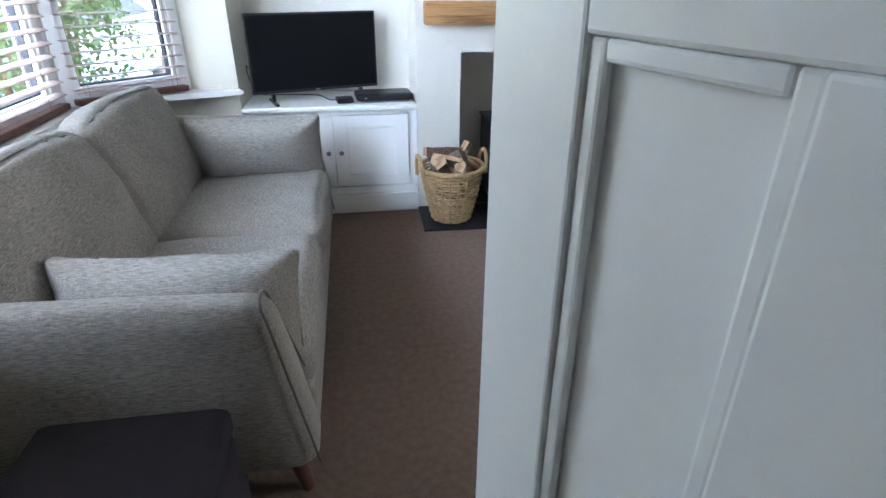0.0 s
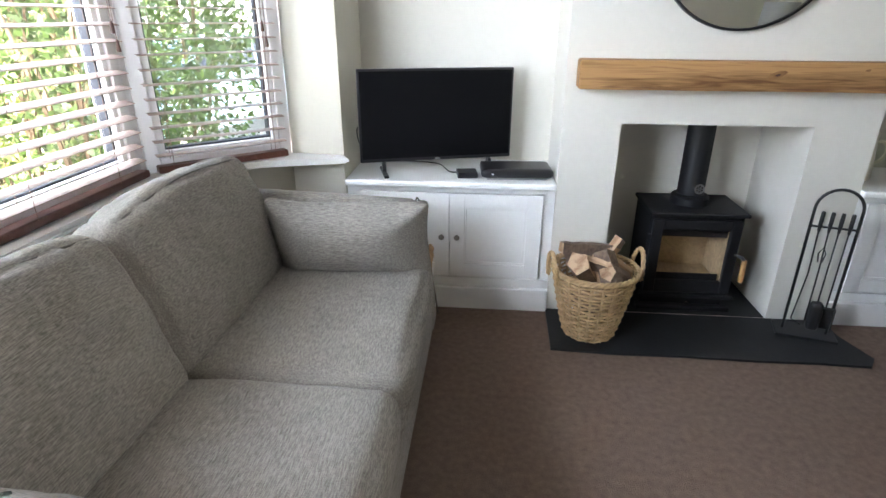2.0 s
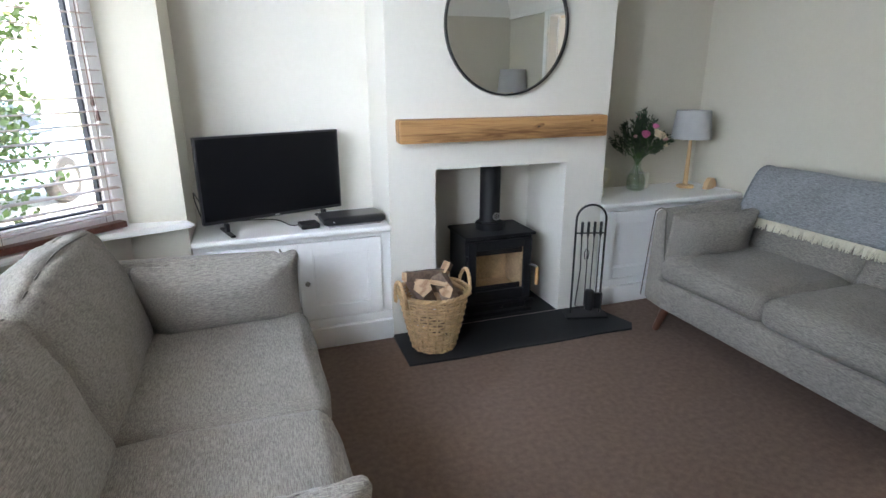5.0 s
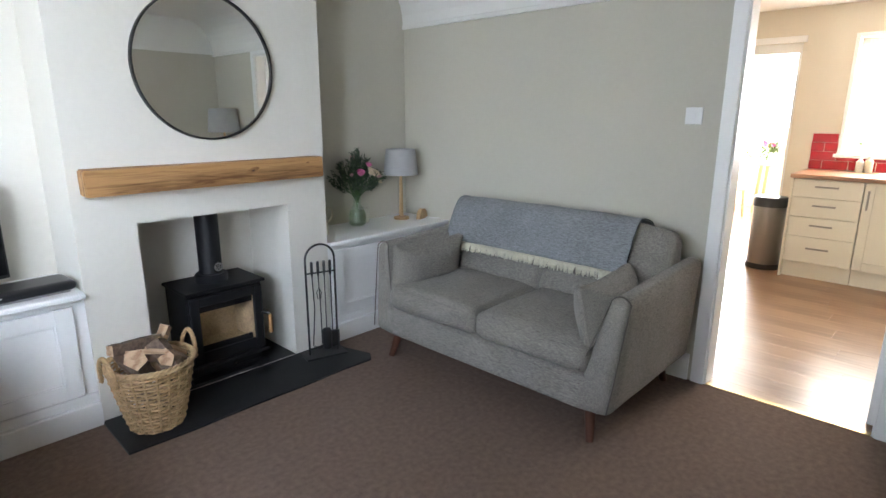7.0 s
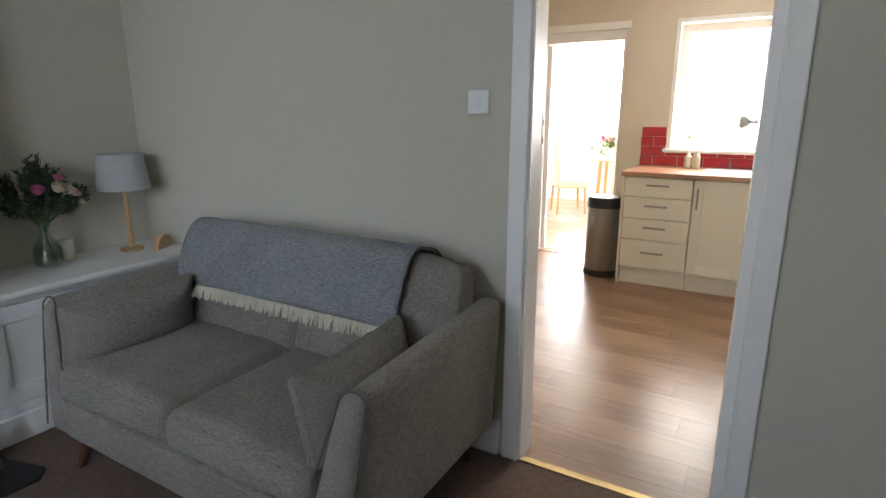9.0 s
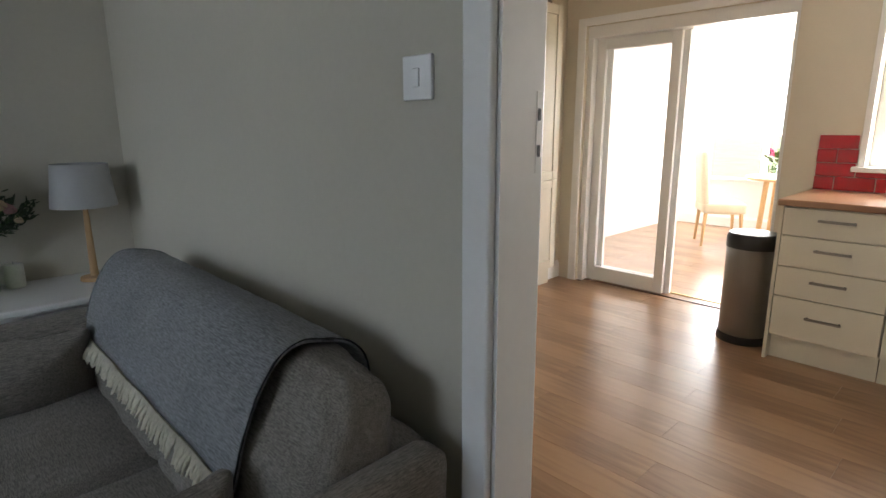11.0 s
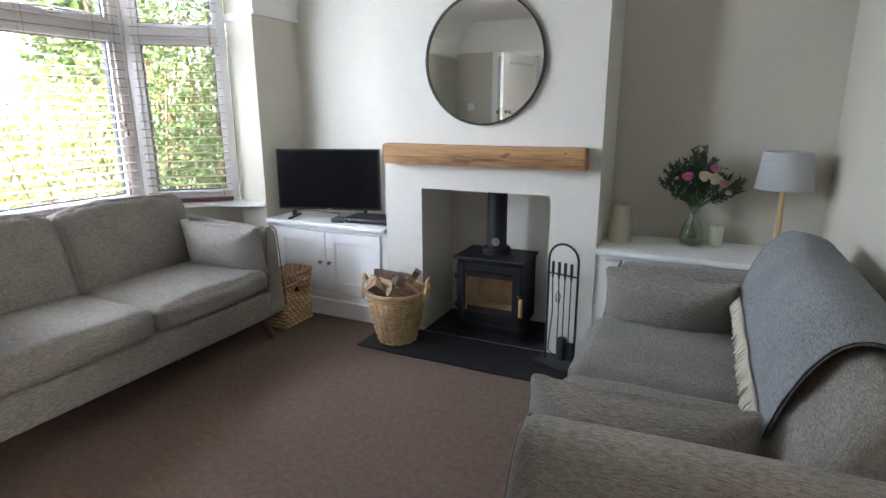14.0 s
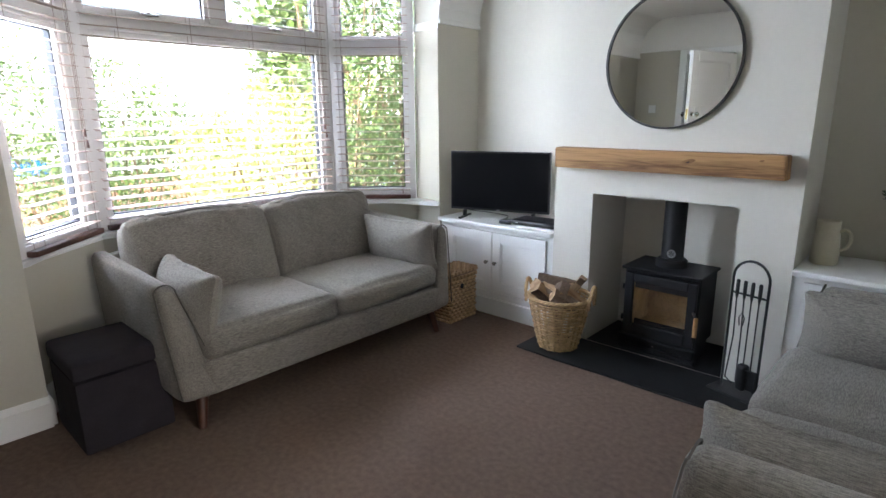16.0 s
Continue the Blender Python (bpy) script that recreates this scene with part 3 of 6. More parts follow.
skirt("baseboard", (XR, DY1 + 0.085), (XR, YF))
skirt("baseboard", (XR, YS), (XR, DY0 - 0.085))
skirt("baseboard", (XLS, YS), (EX0 - 0.085, YS))
skirt("baseboard", (EX1 + 0.085, YS), (XR, YS))
skirt("baseboard", (XLS, 1.59), (XLS, YS))
skirt("baseboard", (0.10, 1.583), (XLS, 1.592))
skirt("baseboard", (-0.275, 2.03), (0.10, 1.60))
skirt("baseboard", (-0.275, 3.69), (-0.275, 2.03))
casing("architrave", DY0, DY1 - DY0, XR, -1, DZ, label="white painted architrave round the kitchen doorway")
casing("architrave", DY0, DY1 - DY0, XR + WT, 1, DZ)
bm = boxes(((XR, DY1 - 0.012, 0), (XR + WT, DY1 + 0.0, DZ)), ((XR, DY0, 0), (XR + WT, DY0 + 0.012, DZ)), ((XR, DY0 + 0.012, DZ - 0.012), (XR + WT, DY1 - 0.012, DZ)))
part("door_lining", bm, "white", kind="structure")
bm = boxes(((EX0 - 0.075, YS, 0), (EX0 + 0.004, YS + 0.02, DZ + 0.074)), ((EX1 - 0.004, YS, 0), (EX1 + 0.075, YS + 0.02, DZ + 0.074)), ((EX0 + 0.004, YS, DZ - 0.004), (EX1 - 0.004, YS + 0.019, DZ + 0.074)), bevel=0.004)
part("architrave", bm, "white", kind="structure")
bm = boxes(((EX0, YS - 0.12, 0), (EX0 + 0.012, YS, DZ)), ((EX1 - 0.012, YS - 0.12, 0), (EX1, YS, DZ)), ((EX0 + 0.012, YS - 0.12, DZ - 0.012), (EX1 - 0.012, YS, DZ)))
part("door_lining", bm, "white", kind="structure")

# strike plates on the kitchen door lining
strike = thing("strike_plate", "small steel strike plates with dark latch holes on the door lining", "strike plate", (XR + 0.108, DY1 - 0.012, 1.33))
part("plate", boxes(((-0.008, -0.0012, -0.075), (0.008, 0, 0.075)), bevel=0.0005), "white", strike)
for z in (0.022, -0.045):
    part("hole", boxes(((-0.004, -0.0022, z), (0.004, -0.0014, z + 0.022))), "gasket", strike)


def panel_door(name, label, hinge, angle, width, knob_z=1.38, height=1.985, flip=1):
    """A door of one lying panel over three tall ones; it lies along +x from the hinge, turned by angle."""
    d = thing(name, label, "door", hinge, angle)
    T, st = 0.040, 0.10
    lo, mid0, mid1, hi = 0.21, 1.30, 1.45, height - 0.09
    pw = (width - 2 * st - 2 * 0.075) / 3
    cols = [(st + i * (pw + 0.075), st + i * (pw + 0.075) + pw) for i in range(3)]
    L = [((0, -T / 2, 0.008), (st, T / 2, height)), ((width - st, -T / 2, 0.008), (width, T / 2, height)),
         ((st, -T / 2, 0.008), (width - st, T / 2, lo)), ((st, -T / 2, mid0), (width - st, T / 2, mid1)), ((st, -T / 2, hi), (width - st, T / 2, height)),
         ((cols[0][1], -T / 2, lo), (cols[1][0], T / 2, mid0)), ((cols[1][1], -T / 2, lo), (cols[2][0], T / 2, mid0))]
    part("frame", boxes(*L, bevel=0.003), "white", d)
    for a, b, z0, z1 in [(c[0], c[1], lo, mid0) for c in cols] + [(st, width - st, mid1, hi)]:
        bm = boxes(((a, -0.007, z0), (b, 0.007, z1)))
        for s in (-1, 1):
            for x0, x1, y0, y1 in ((a, a + 0.013, z0, z1), (b - 0.013, b, z0, z1), (a + 0.013, b - 0.013, z0, z0 + 0.013), (a + 0.013, b - 0.013, z1 - 0.013, z1)):
                lo_y, hi_y = sorted((s * 0.007, s * 0.016))
                box(bm, (x0, lo_y, y0), (x1, hi_y, y1), 0.003)
        part("panel", bm, "white", d)
    for s in (-1, 1):
        k = part("knob", lathe([(0.0, 0.0), (0.024, 0.0), (0.024, 0.005), (0.009, 0.008), (0.008, 0.03), (0.018, 0.042), (0.026, 0.055), (0.026, 0.063), (0.02, 0.07), (0, 0.072)], 24), "chrome", d, "chrome door knob", smooth="auto")
        k.matrix_local = pose(width - 0.055, s * T / 2, knob_z, 90 if s < 0 else -90)
    part("latch_plate", boxes(((width, -0.01, knob_z - 0.05), (width + 0.0015, 0.01, knob_z + 0.05))), "brass", d)
    return d


ang = 105.0
panel_door("entrance_door", "white painted panelled door, standing half open into the lounge", (EX1 - 0.005, YS + 0.03, 0), ang, 0.745)
panel_door("kitchen_door", "white painted panelled door, open into the kitchen, with a chrome knob", (XR + WT - 0.02, DY0 + 0.022, 0), 1.5, 0.745, 1.36)


# ---- bay windows and blinds ----
def window(name, a, b, top_split, panes=1, label=""):
    """A framed window between two plan points, with fanlights above a transom."""
    ax, bx = Vector((*a, 0)), Vector((*b, 0))
    W = (bx - ax).length
    w = thing(name, label, "window", (a[0], a[1], 0), math.degrees(math.atan2(b[1] - a[1], b[0] - a[0])))
    z0, z1, f = SILL, 2.34, 0.055
    zt0, zt1 = top_split
    fr = boxes(((0, -0.035, z0), (f, 0.035, z1)), ((W - f, -0.035, z0), (W, 0.035, z1)), ((f, -0.035, z0), (W - f, 0.035, z0 + f)), ((f, -0.035, z1 - f), (W - f, 0.035, z1)), ((f, -0.035, zt0), (W - f, 0.035, zt1)), bevel=0.005)
    if panes == 2:
        box(fr, (W / 2 - 0.045, -0.034, zt1), (W / 2 + 0.045, 0.034, z1 - f), 0.005)
    part("window_frame", fr, "upvc", w)
    holes = [(f, W - f, z0 + f, zt0)]
    holes += [(f, W / 2 - 0.045, zt1, z1 - f), (W / 2 + 0.045, W - f, zt1, z1 - f)] if panes == 2 else [(f, W - f, zt1, z1 - f)]
    for i, (x0, x1, y0, y1) in enumerate(holes):
        s = 0.028
        sash = boxes(((x0, -0.025, y0), (x0 + s, 0.043, y1)), ((x1 - s, -0.025, y0), (x1, 0.043, y1)), ((x0 + s, -0.025, y0), (x1 - s, 0.043, y0 + s)), ((x0 + s, -0.025, y1 - s), (x1 - s, 0.043, y1)), bevel=0.004)
        part("sash", sash, "upvc", w)
        g = boxes(((x0 + s, -0.004, y0 + s), (x0 + s + 0.008, 0.03, y1 - s)), ((x1 - s - 0.008, -0.004, y0 + s), (x1 - s, 0.03, y1 - s)), ((x0 + s + 0.008, -0.004, y0 + s), (x1 - s - 0.008, 0.03, y0 + s + 0.008)), ((x0 + s + 0.008, -0.004, y1 - s - 0.008), (x1 - s - 0.008, 0.03, y1 - s)))
        part("gasket", g, "gasket", w)
        p = part("pane", boxes(((x0 + s, 0.008, y0 + s), (x1 - s, 0.012, y1 - s))), "pane", w)
        p.visible_shadow = False
        if i and panes == 2:
            part("window_handle", boxes((((x0 + x1) / 2 - 0.05, -0.05, y0 + 0.004), ((x0 + x1) / 2 + 0.05, -0.026, y0 + 0.02)), (((x0 + x1) / 2 - 0.012, -0.04, y0), ((x0 + x1) / 2 + 0.012, -0.02, y0 + 0.03)), bevel=0.004), "chrome", w, "chrome window catch")
    return w


def blind(name, a, b, n_cords, label, slope=2.0):
    W = (Vector(b) - Vector(a)).length
    d = thing(name, label, "venetian blind", (*a, 0), math.degrees(math.atan2(b[1] - a[1], b[0] - a[0])))
    slat = bmesh.new()
    prism(slat, [(-0.024, -0.0015), (-0.012, 0.0), (0, 0.0006), (0.012, 0.0), (0.024, -0.0015), (0.024, 0.0006), (0.012, 0.0022), (0, 0.0028), (-0.012, 0.0022), (-0.024, 0.0006)], 0.01, W - 0.01, "x")
    z, first = SILL + 0.075, None
    while z < 2.27:
        if first is None:
            ob = first = part("slat", slat, "blind", d)
        else:
            ob = new("slat", first.data)
            ob.parent = d
        ob.matrix_local = pose(0, 0, z, slope + 2.0 * math.sin(z * 7))
        z += 0.054
    part("bottom_rail", boxes(((0.008, -0.026, SILL + 0.006), (W - 0.008, 0.026, SILL + 0.034)), bevel=0.005), "rail_brown", d, "dark brown wooden bottom rail")
    part("head_rail", boxes(((0.004, -0.03, 2.28), (W - 0.004, 0.028, 2.335)), bevel=0.004), "rail_brown", d)
    for i in range(n_cords):
        x = W * (0.5 if n_cords == 1 else 0.12 + 0.76 * i / (n_cords - 1))
        bm = bmesh.new()
        for y in (-0.026, 0.026):
            tube([(x, y, SILL + 0.03), (x, y, 2.29)], 0.0011, 5, bm)
        part("ladder_cord", bm, "cord", d)
    x = W - 0.07
    bm = tube([(x, -0.036, 1.34), (x, -0.032, 2.3)], 0.0012, 5)
    tube([(x + 0.012, -0.036, 1.28), (x + 0.012, -0.032, 2.3)], 0.0012, 5, bm)
    part("pull_cord", bm, "cord", d)
    for dx, z in ((0, 1.30), (0.012, 1.24)):
        part("tassel", lathe([(0, 0.04), (0.004, 0.04), (0.008, 0.01), (0.008, 0), (0, 0)], 10, (x + dx, -0.036, z)), "rail_brown", d, smooth="auto")
    return d


window("window_1", (-0.385, 2.06), (-0.385, 3.67), (1.855, 1.945), 2, "white plastic bay window with two fanlights over one large pane")
window("window_2", (-0.365, 3.715), (0.085, 4.135), (1.855, 1.925), 1, "narrow white plastic bay window with a fanlight")
window("window_3", (0.085, 1.575), (-0.365, 2.015), (1.855, 1.925), 1, "narrow white plastic bay window with a fanlight")
bm = bmesh.new()
tube([(-0.385, 3.695, SILL), (-0.385, 3.695, 2.34)], 0.042, 12, bm)
tube([(-0.385, 2.035, SILL), (-0.385, 2.035, 2.34)], 0.042, 12, bm)
part("bay_post", bm, "upvc", kind="structure")
blind("venetian_blind", (-0.325, 2.09), (-0.325, 3.65), 4, "brown wooden venetian blind, lowered with its slats open", 11.0)
blind("venetian_blind", (-0.305, 3.69), (0.105, 4.065), 2, "brown wooden venetian blind, lowered with its slats open")
blind("venetian_blind", (0.105, 1.645), (-0.305, 2.05), 2, "brown wooden venetian blind, lowered with its slats open")


# ---- fitted cupboards in the alcoves ----
def cupboard(name, label, x0, x1, doors, top_z, knob=True):
    c = thing(name, label, "cupboard", (0, 0, 0))
    y, z0 = YF - 0.004, 0.16
    part("carcass", boxes(((x0, y + 0.018, z0), (x0 + 0.06, YB, top_z - 0.032)), ((x1 - 0.05, y + 0.018, z0), (x1, YB, top_z - 0.032)), ((x0 + 0.06, y + 0.018, z0), (x1 - 0.05, YB, z0 + 0.02)), ((x0 + 0.06, y + 0.018, top_z - 0.06), (x1 - 0.05, YB, top_z - 0.032)), ((x0 + 0.06, YB - 0.02, z0 + 0.02), (x1 - 0.05, YB, top_z - 0.06))), "white", c)
    part("plinth", boxes(((x0, y - 0.012, 0), (x1, y + 0.03, 0.118)), ((x0, y + 0.008, 0.118), (x1, y + 0.03, 0.166)), bevel=0.005), "white", c)
    t = part("top", boxes(((x0 - (0 if x0 < XL + 0.1 else 0.0), YF - 0.035, top_z - 0.03), (x1, YB, top_z)), bevel=0.008), "white", c, "white painted shelf top with a rounded edge")
    for i, (a, b) in enumerate(doors):
        d = part("door", boxes(((a + 0.068, y + 0.012, z0 + 0.080), (b - 0.068, y + 0.017, top_z - 0.130))), "white", c)
        for p, q in (((a, z0 + 0.012), (a + 0.07, top_z - 0.062)), ((b - 0.07, z0 + 0.012), (b, top_z - 0.062))):
            part("stile", boxes(((p[0], y, p[1]), (q[0], y + 0.016, q[1])), bevel=0.0015), "white", d)
        for w0, w1 in ((z0 + 0.012, z0 + 0.082), (top_z - 0.132, top_z - 0.062)):
            part("rail", boxes(((a + 0.07, y, w0), (b - 0.07, y + 0.016, w1)), bevel=0.0015), "white", d)
        bead = bmesh.new()
        u0, u1, w0, w1 = a + 0.07, b - 0.07, z0 + 0.082, top_z - 0.132
        for p, q in (((u0, w0), (u0 + 0.009, w1)), ((u1 - 0.009, w0), (u1, w1)), ((u0 + 0.009, w0), (u1 - 0.009, w0 + 0.009)), ((u0 + 0.009, w1 - 0.009), (u1 - 0.009, w1))):
            box(bead, (p[0], y + 0.006, p[1]), (q[0], y + 0.012, q[1]), 0.002)
        part("bead", bead, "white", d)
        if knob:
            kx = b - 0.035 if i == 0 else a + 0.035
            k = part("knob", lathe([(0, 0), (0.006, 0), (0.005, 0.012), (0.012, 0.018), (0.014, 0.024), (0.011, 0.029), (0, 0.031)], 20), "pewter", d, "round pewter knob", smooth="auto")
            k.matrix_local = pose(kx, y, 0.385, 90)
    return c


cupboard("alcove_cupboard", "white painted alcove cupboard with panelled doors under the television", XL + 0.002, BX0 - 0.001, [(XL + 0.065, 0.838), (0.842, BX0 - 0.055)], 0.66)
cupboard("alcove_cupboard", "white painted alcove cupboard with panelled doors behind the small sofa", BX1 + 0.001, XR - 0.002, [(BX1 + 0.05, 3.178), (3.182, XR - 0.055)], 0.668, False)

# hearth
bm = bmesh.new()
pts = [(BX0 - 0.005, YF), (BX0 - 0.01, 3.755), (1.6, 3.742), (1.9, 3.748), (2.2, 3.74), (2.45, 3.747), (2.655, 3.738), (2.70, 3.80), (BX1 + 0.004, 3.98), (BX1, YF)]
prism(bm, pts, 0.001, 0.012)
hearth = part("hearth", bm, "slate", label="black slate hearth slab laid flush with the carpet", category="hearth")
bm = boxes(((FX0 + 0.001, YF + 0.004, 0.001), (FX1 - 0.001, YB + 0.018, 0.010)))
part("back_hearth", bm, "slate", hearth)
part("joint", boxes(((FX0, YF + 0.0005, 0.001), (FX1, YF + 0.0035, 0.0125))), "grout", hearth)

# mantel beam
bm = boxes(((1.372, 4.028, 1.087), (2.581, YF - 0.002, 1.202)))
bmesh.ops.subdivide_edges(bm, edges=bm.edges[:], cuts=9, use_grid_fill=True)
for v in bm.verts:
    v.co += Vector(noise.noise_vector(v.co * Vector((2.5, 9, 9)))) * 0.0035
bmesh.ops.bevel(bm, geom=[e for e in bm.edges if len(e.link_faces) == 2 and e.calc_face_angle() > 1.2], offset=0.005, segments=2, affect="EDGES")
mantel = part("mantel_beam", bm, "oak", label="rough sawn oak mantel beam over the fireplace", category="mantelpiece", smooth="auto")
for x, z, r, mt in ((2.14, 1.150, 0.020, "knot_edge"), (2.143, 1.151, 0.006, "dark_wood"), (2.475, 1.172, 0.011, "knot_edge")):
    kb = lathe([(0, 0.0012), (r * 0.5, 0.0012), (r, 0.0002), (r, -0.002)], 22)
    for v in kb.verts:
        v.co *= 1 + 0.45 * noise.noise(Vector((v.co.x * 60 + x, v.co.y * 60, z * 9)))
    k = part("knot", kb, mt, mantel, "dark knot")
    k.matrix_local = pose(x, 4.0265 if mt == "dark_wood" else 4.0275, z, 90, 0, 0) @ pose(0, 0, 0, 0, 0, 18) @ Matrix.Diagonal((1.7, 0.75, 1, 1))

# round mirror
mir = thing("round_mirror", "large round mirror in a thin black metal frame above the mantel", "mirror", (1.983, YF - 0.004, 1.660))
R = 0.345
pr = [(R - 0.006, 0.0), (R + 0.004, 0.0), (R + 0.004, 0.022), (R - 0.006, 0.022), (R - 0.006, 0.0)]
fr = part("frame", lathe(pr, 96), "iron", mir, smooth="auto")
fr.matrix_local = pose(0, 0, 0, 90)
g = part("glass", lathe([(0, 0.012), (R - 0.0065, 0.012), (R - 0.0065, 0.004), (0, 0.004)], 96), "mirror", mir)
g.matrix_local = pose(0, 0, 0, 90)

# wood stove
stove = thing("wood_stove", "black cast-iron log burner with a glass door and a flue pipe", "stove", (2.006, 4.315, 0.0095), 0)
part("body", boxes(((-0.215, -0.125, 0.0925), (-0.167, 0.145, 0.496)), ((0.167, -0.125, 0.0925), (0.215, 0.145, 0.496)), ((-0.167, 0.112, 0.0925), (0.167, 0.145, 0.496)), ((-0.167, -0.125, 0.0925), (0.167, 0.112, 0.138)), ((-0.167, -0.125, 0.442), (0.167, 0.112, 0.496)), bevel=0.004), "cast", stove)
bm = bmesh.new()
box(bm, (-0.226, -0.162, 0.497), (0.226, 0.162, 0.515), 0.006)
part("top_plate", bm, "cast", stove)
part("base", boxes(((-0.20, -0.10, 0.0), (0.20, 0.13, 0.083)), ((-0.225, -0.15, 0.0), (0.225, -0.105, 0.022)), ((-0.225, -0.165, 0.075), (0.225, -0.1255, 0.092)), bevel=0.006), "cast", stove)
dr = part("door", boxes(((-0.205, -0.152, 0.10), (-0.155, -0.1255, 0.478)), ((0.155, -0.152, 0.10), (0.205, -0.1255, 0.478)), ((-0.155, -0.152, 0.10), (0.155, -0.1255, 0.165)), ((-0.155, -0.152, 0.425), (0.155, -0.1255, 0.478)), bevel=0.006), "cast", stove)
part("door_glass", boxes(((-0.155, -0.140, 0.165), (0.155, -0.136, 0.425))), "pane", dr, "sooty glass").visible_shadow = False
part("firebox", boxes(((-0.165, -0.1225, 0.150), (-0.155, 0.10, 0.44)), ((0.155, -0.1225, 0.150), (0.165, 0.10, 0.44)), ((-0.155, 0.10, 0.150), (0.155, 0.11, 0.44)), ((-0.155, -0.1225, 0.14), (0.155, 0.11, 0.149))), "brick_in", stove, "pale fire bricks")
part("baffle", boxes(((-0.155, -0.1225, 0.385), (0.155, 0.095, 0.43))), "cast", stove, "dark baffle plate")
part("grate_bar", boxes(((-0.15, -0.115, 0.152), (0.15, -0.105, 0.19)), bevel=0.003), "cast", stove)
for s in (-1, 1):
    part("hinge", lathe([(0.0, 0), (0.008, 0), (0.008, 0.03), (0, 0.03)], 12, (-0.212, -0.142, 0.18 if s < 0 else 0.37)), "cast", stove, smooth="auto")
h = part("handle", tube([(0.195, -0.150, 0.31), (0.215, -0.185, 0.31), (0.222, -0.19, 0.30)], 0.008, 10), "iron", stove, smooth="auto")
part("grip", lathe([(0, 0.0), (0.012, 0.0), (0.0125, 0.05), (0.011, 0.11), (0, 0.112)], 16, (0.224, -0.190, 0.19)), "oak", h, "wooden grip", smooth="auto")
part("air_knob", lathe([(0, 0), (0.009, 0), (0.009, 0.018), (0, 0.02)], 14), "chrome", stove, "small bright air control", smooth="auto").matrix_local = pose(0.0, -0.165, 0.062, 90)
part("flue_collar", lathe([(0.062, 0), (0.088, 0), (0.088, 0.035), (0.078, 0.045), (0.062, 0.045)], 40, (-0.005, 0.015, 0.515)), "cast", stove, smooth="auto")
fl = part("flue_pipe", lathe([(0, 0.0), (0.0615, 0.0), (0.0615, 0.05), (0.064, 0.052), (0.0615, 0.06), (0.0615, 0.50), (0, 0.50)], 40, (-0.005, 0.015, 0.516)), "cast", stove, smooth="auto")
bm = lathe([(0.017, 0), (0.024, 0), (0.024, 0.003), (0.017, 0.003)], 24)
for i in range(6):
    a = i * math.pi / 3
    box(bm, (0.004, -0.002, 0), (0.018, 0.002, 0.003), 0, 2, pose(0, 0, 0, 0, 0, math.degrees(a)))
th = part("thermometer", bm, "steel", fl, "round flue thermometer")
th.matrix_local = pose(0.012, -0.049, 0.60, 90)

# log basket
def weave(name, label, at, r0, r1, hgt, rows, stakes, wire, mat, rz=0.0, group=""):
    b = thing(name, label, "basket", at, rz, group)
    for k in range(rows):
        z = wire + (hgt - 2 * wire) * k / (rows - 1)
        r = r0 + (r1 - r0) * (z / hgt) ** 0.85
        pts = [((r + wire * 0.6 * math.cos(stakes / 2 * a + math.pi * k)) * math.cos(a), (r + wire * 0.6 * math.cos(stakes / 2 * a + math.pi * k)) * math.sin(a), z + 0.0015 * noise.noise(Vector((a, k, 0)))) for a in [2 * math.pi * i / 132 for i in range(132)]]
        part("weaver", tube(pts, wire * 0.72, 6, closed=True), mat, b, smooth=True)
    bm = bmesh.new()
    for i in range(stakes):
        a = 2 * math.pi * i / stakes
        tube([((r0 + (r1 - r0) * (z / hgt) ** 0.85) * math.cos(a), (r0 + (r1 - r0) * (z / hgt) ** 0.85) * math.sin(a), z) for z in [hgt * j / 6 + 0.002 for j in range(7)]], wire * 0.75, 6, bm)
    part("stake_weave", bm, mat, b, smooth=True, kind="stuff")
    part("base", lathe([(0, 0.002), (r0, 0.002), (r0, 0.012), (0, 0.012)], 32), mat, b)
    bm = bmesh.new()
    for ph in (0, 2.1, 4.2):
        pts = [((r1 + 0.007 * math.cos(14 * a + ph)) * math.cos(a), (r1 + 0.007 * math.cos(14 * a + ph)) * math.sin(a), hgt + 0.007 * math.sin(14 * a + ph)) for a in [2 * math.pi * i / 120 for i in range(120)]]
        tube(pts, wire, 6, bm, closed=True)
    part("rim", bm, mat, b, smooth=True)
    return b


bk = weave("log_basket", "round willow basket with two loop handles, full of split logs", (1.505, 3.925, 0.013), 0.110, 0.184, 0.32, 18, 22, 0.0078, "wicker", 12)
for s in (-1, 1):
    bm = bmesh.new()
    for ph in (0, 2.1, 4.2):
        pts = []
        for i in range(41):
            a = math.pi * i / 40
            pts.append((s * (0.192 + 0.012 * math.sin(a) + 0.006 * math.cos(8 * a + ph)), 0.058 * math.cos(a), 0.275 + 0.125 * math.sin(a) + 0.006 * math.sin(8 * a + ph)))
        tube(pts, 0.006, 6, bm)
    part("handle", bm, "wicker", bk, "twisted willow loop handle", smooth=True)
random.seed(4)


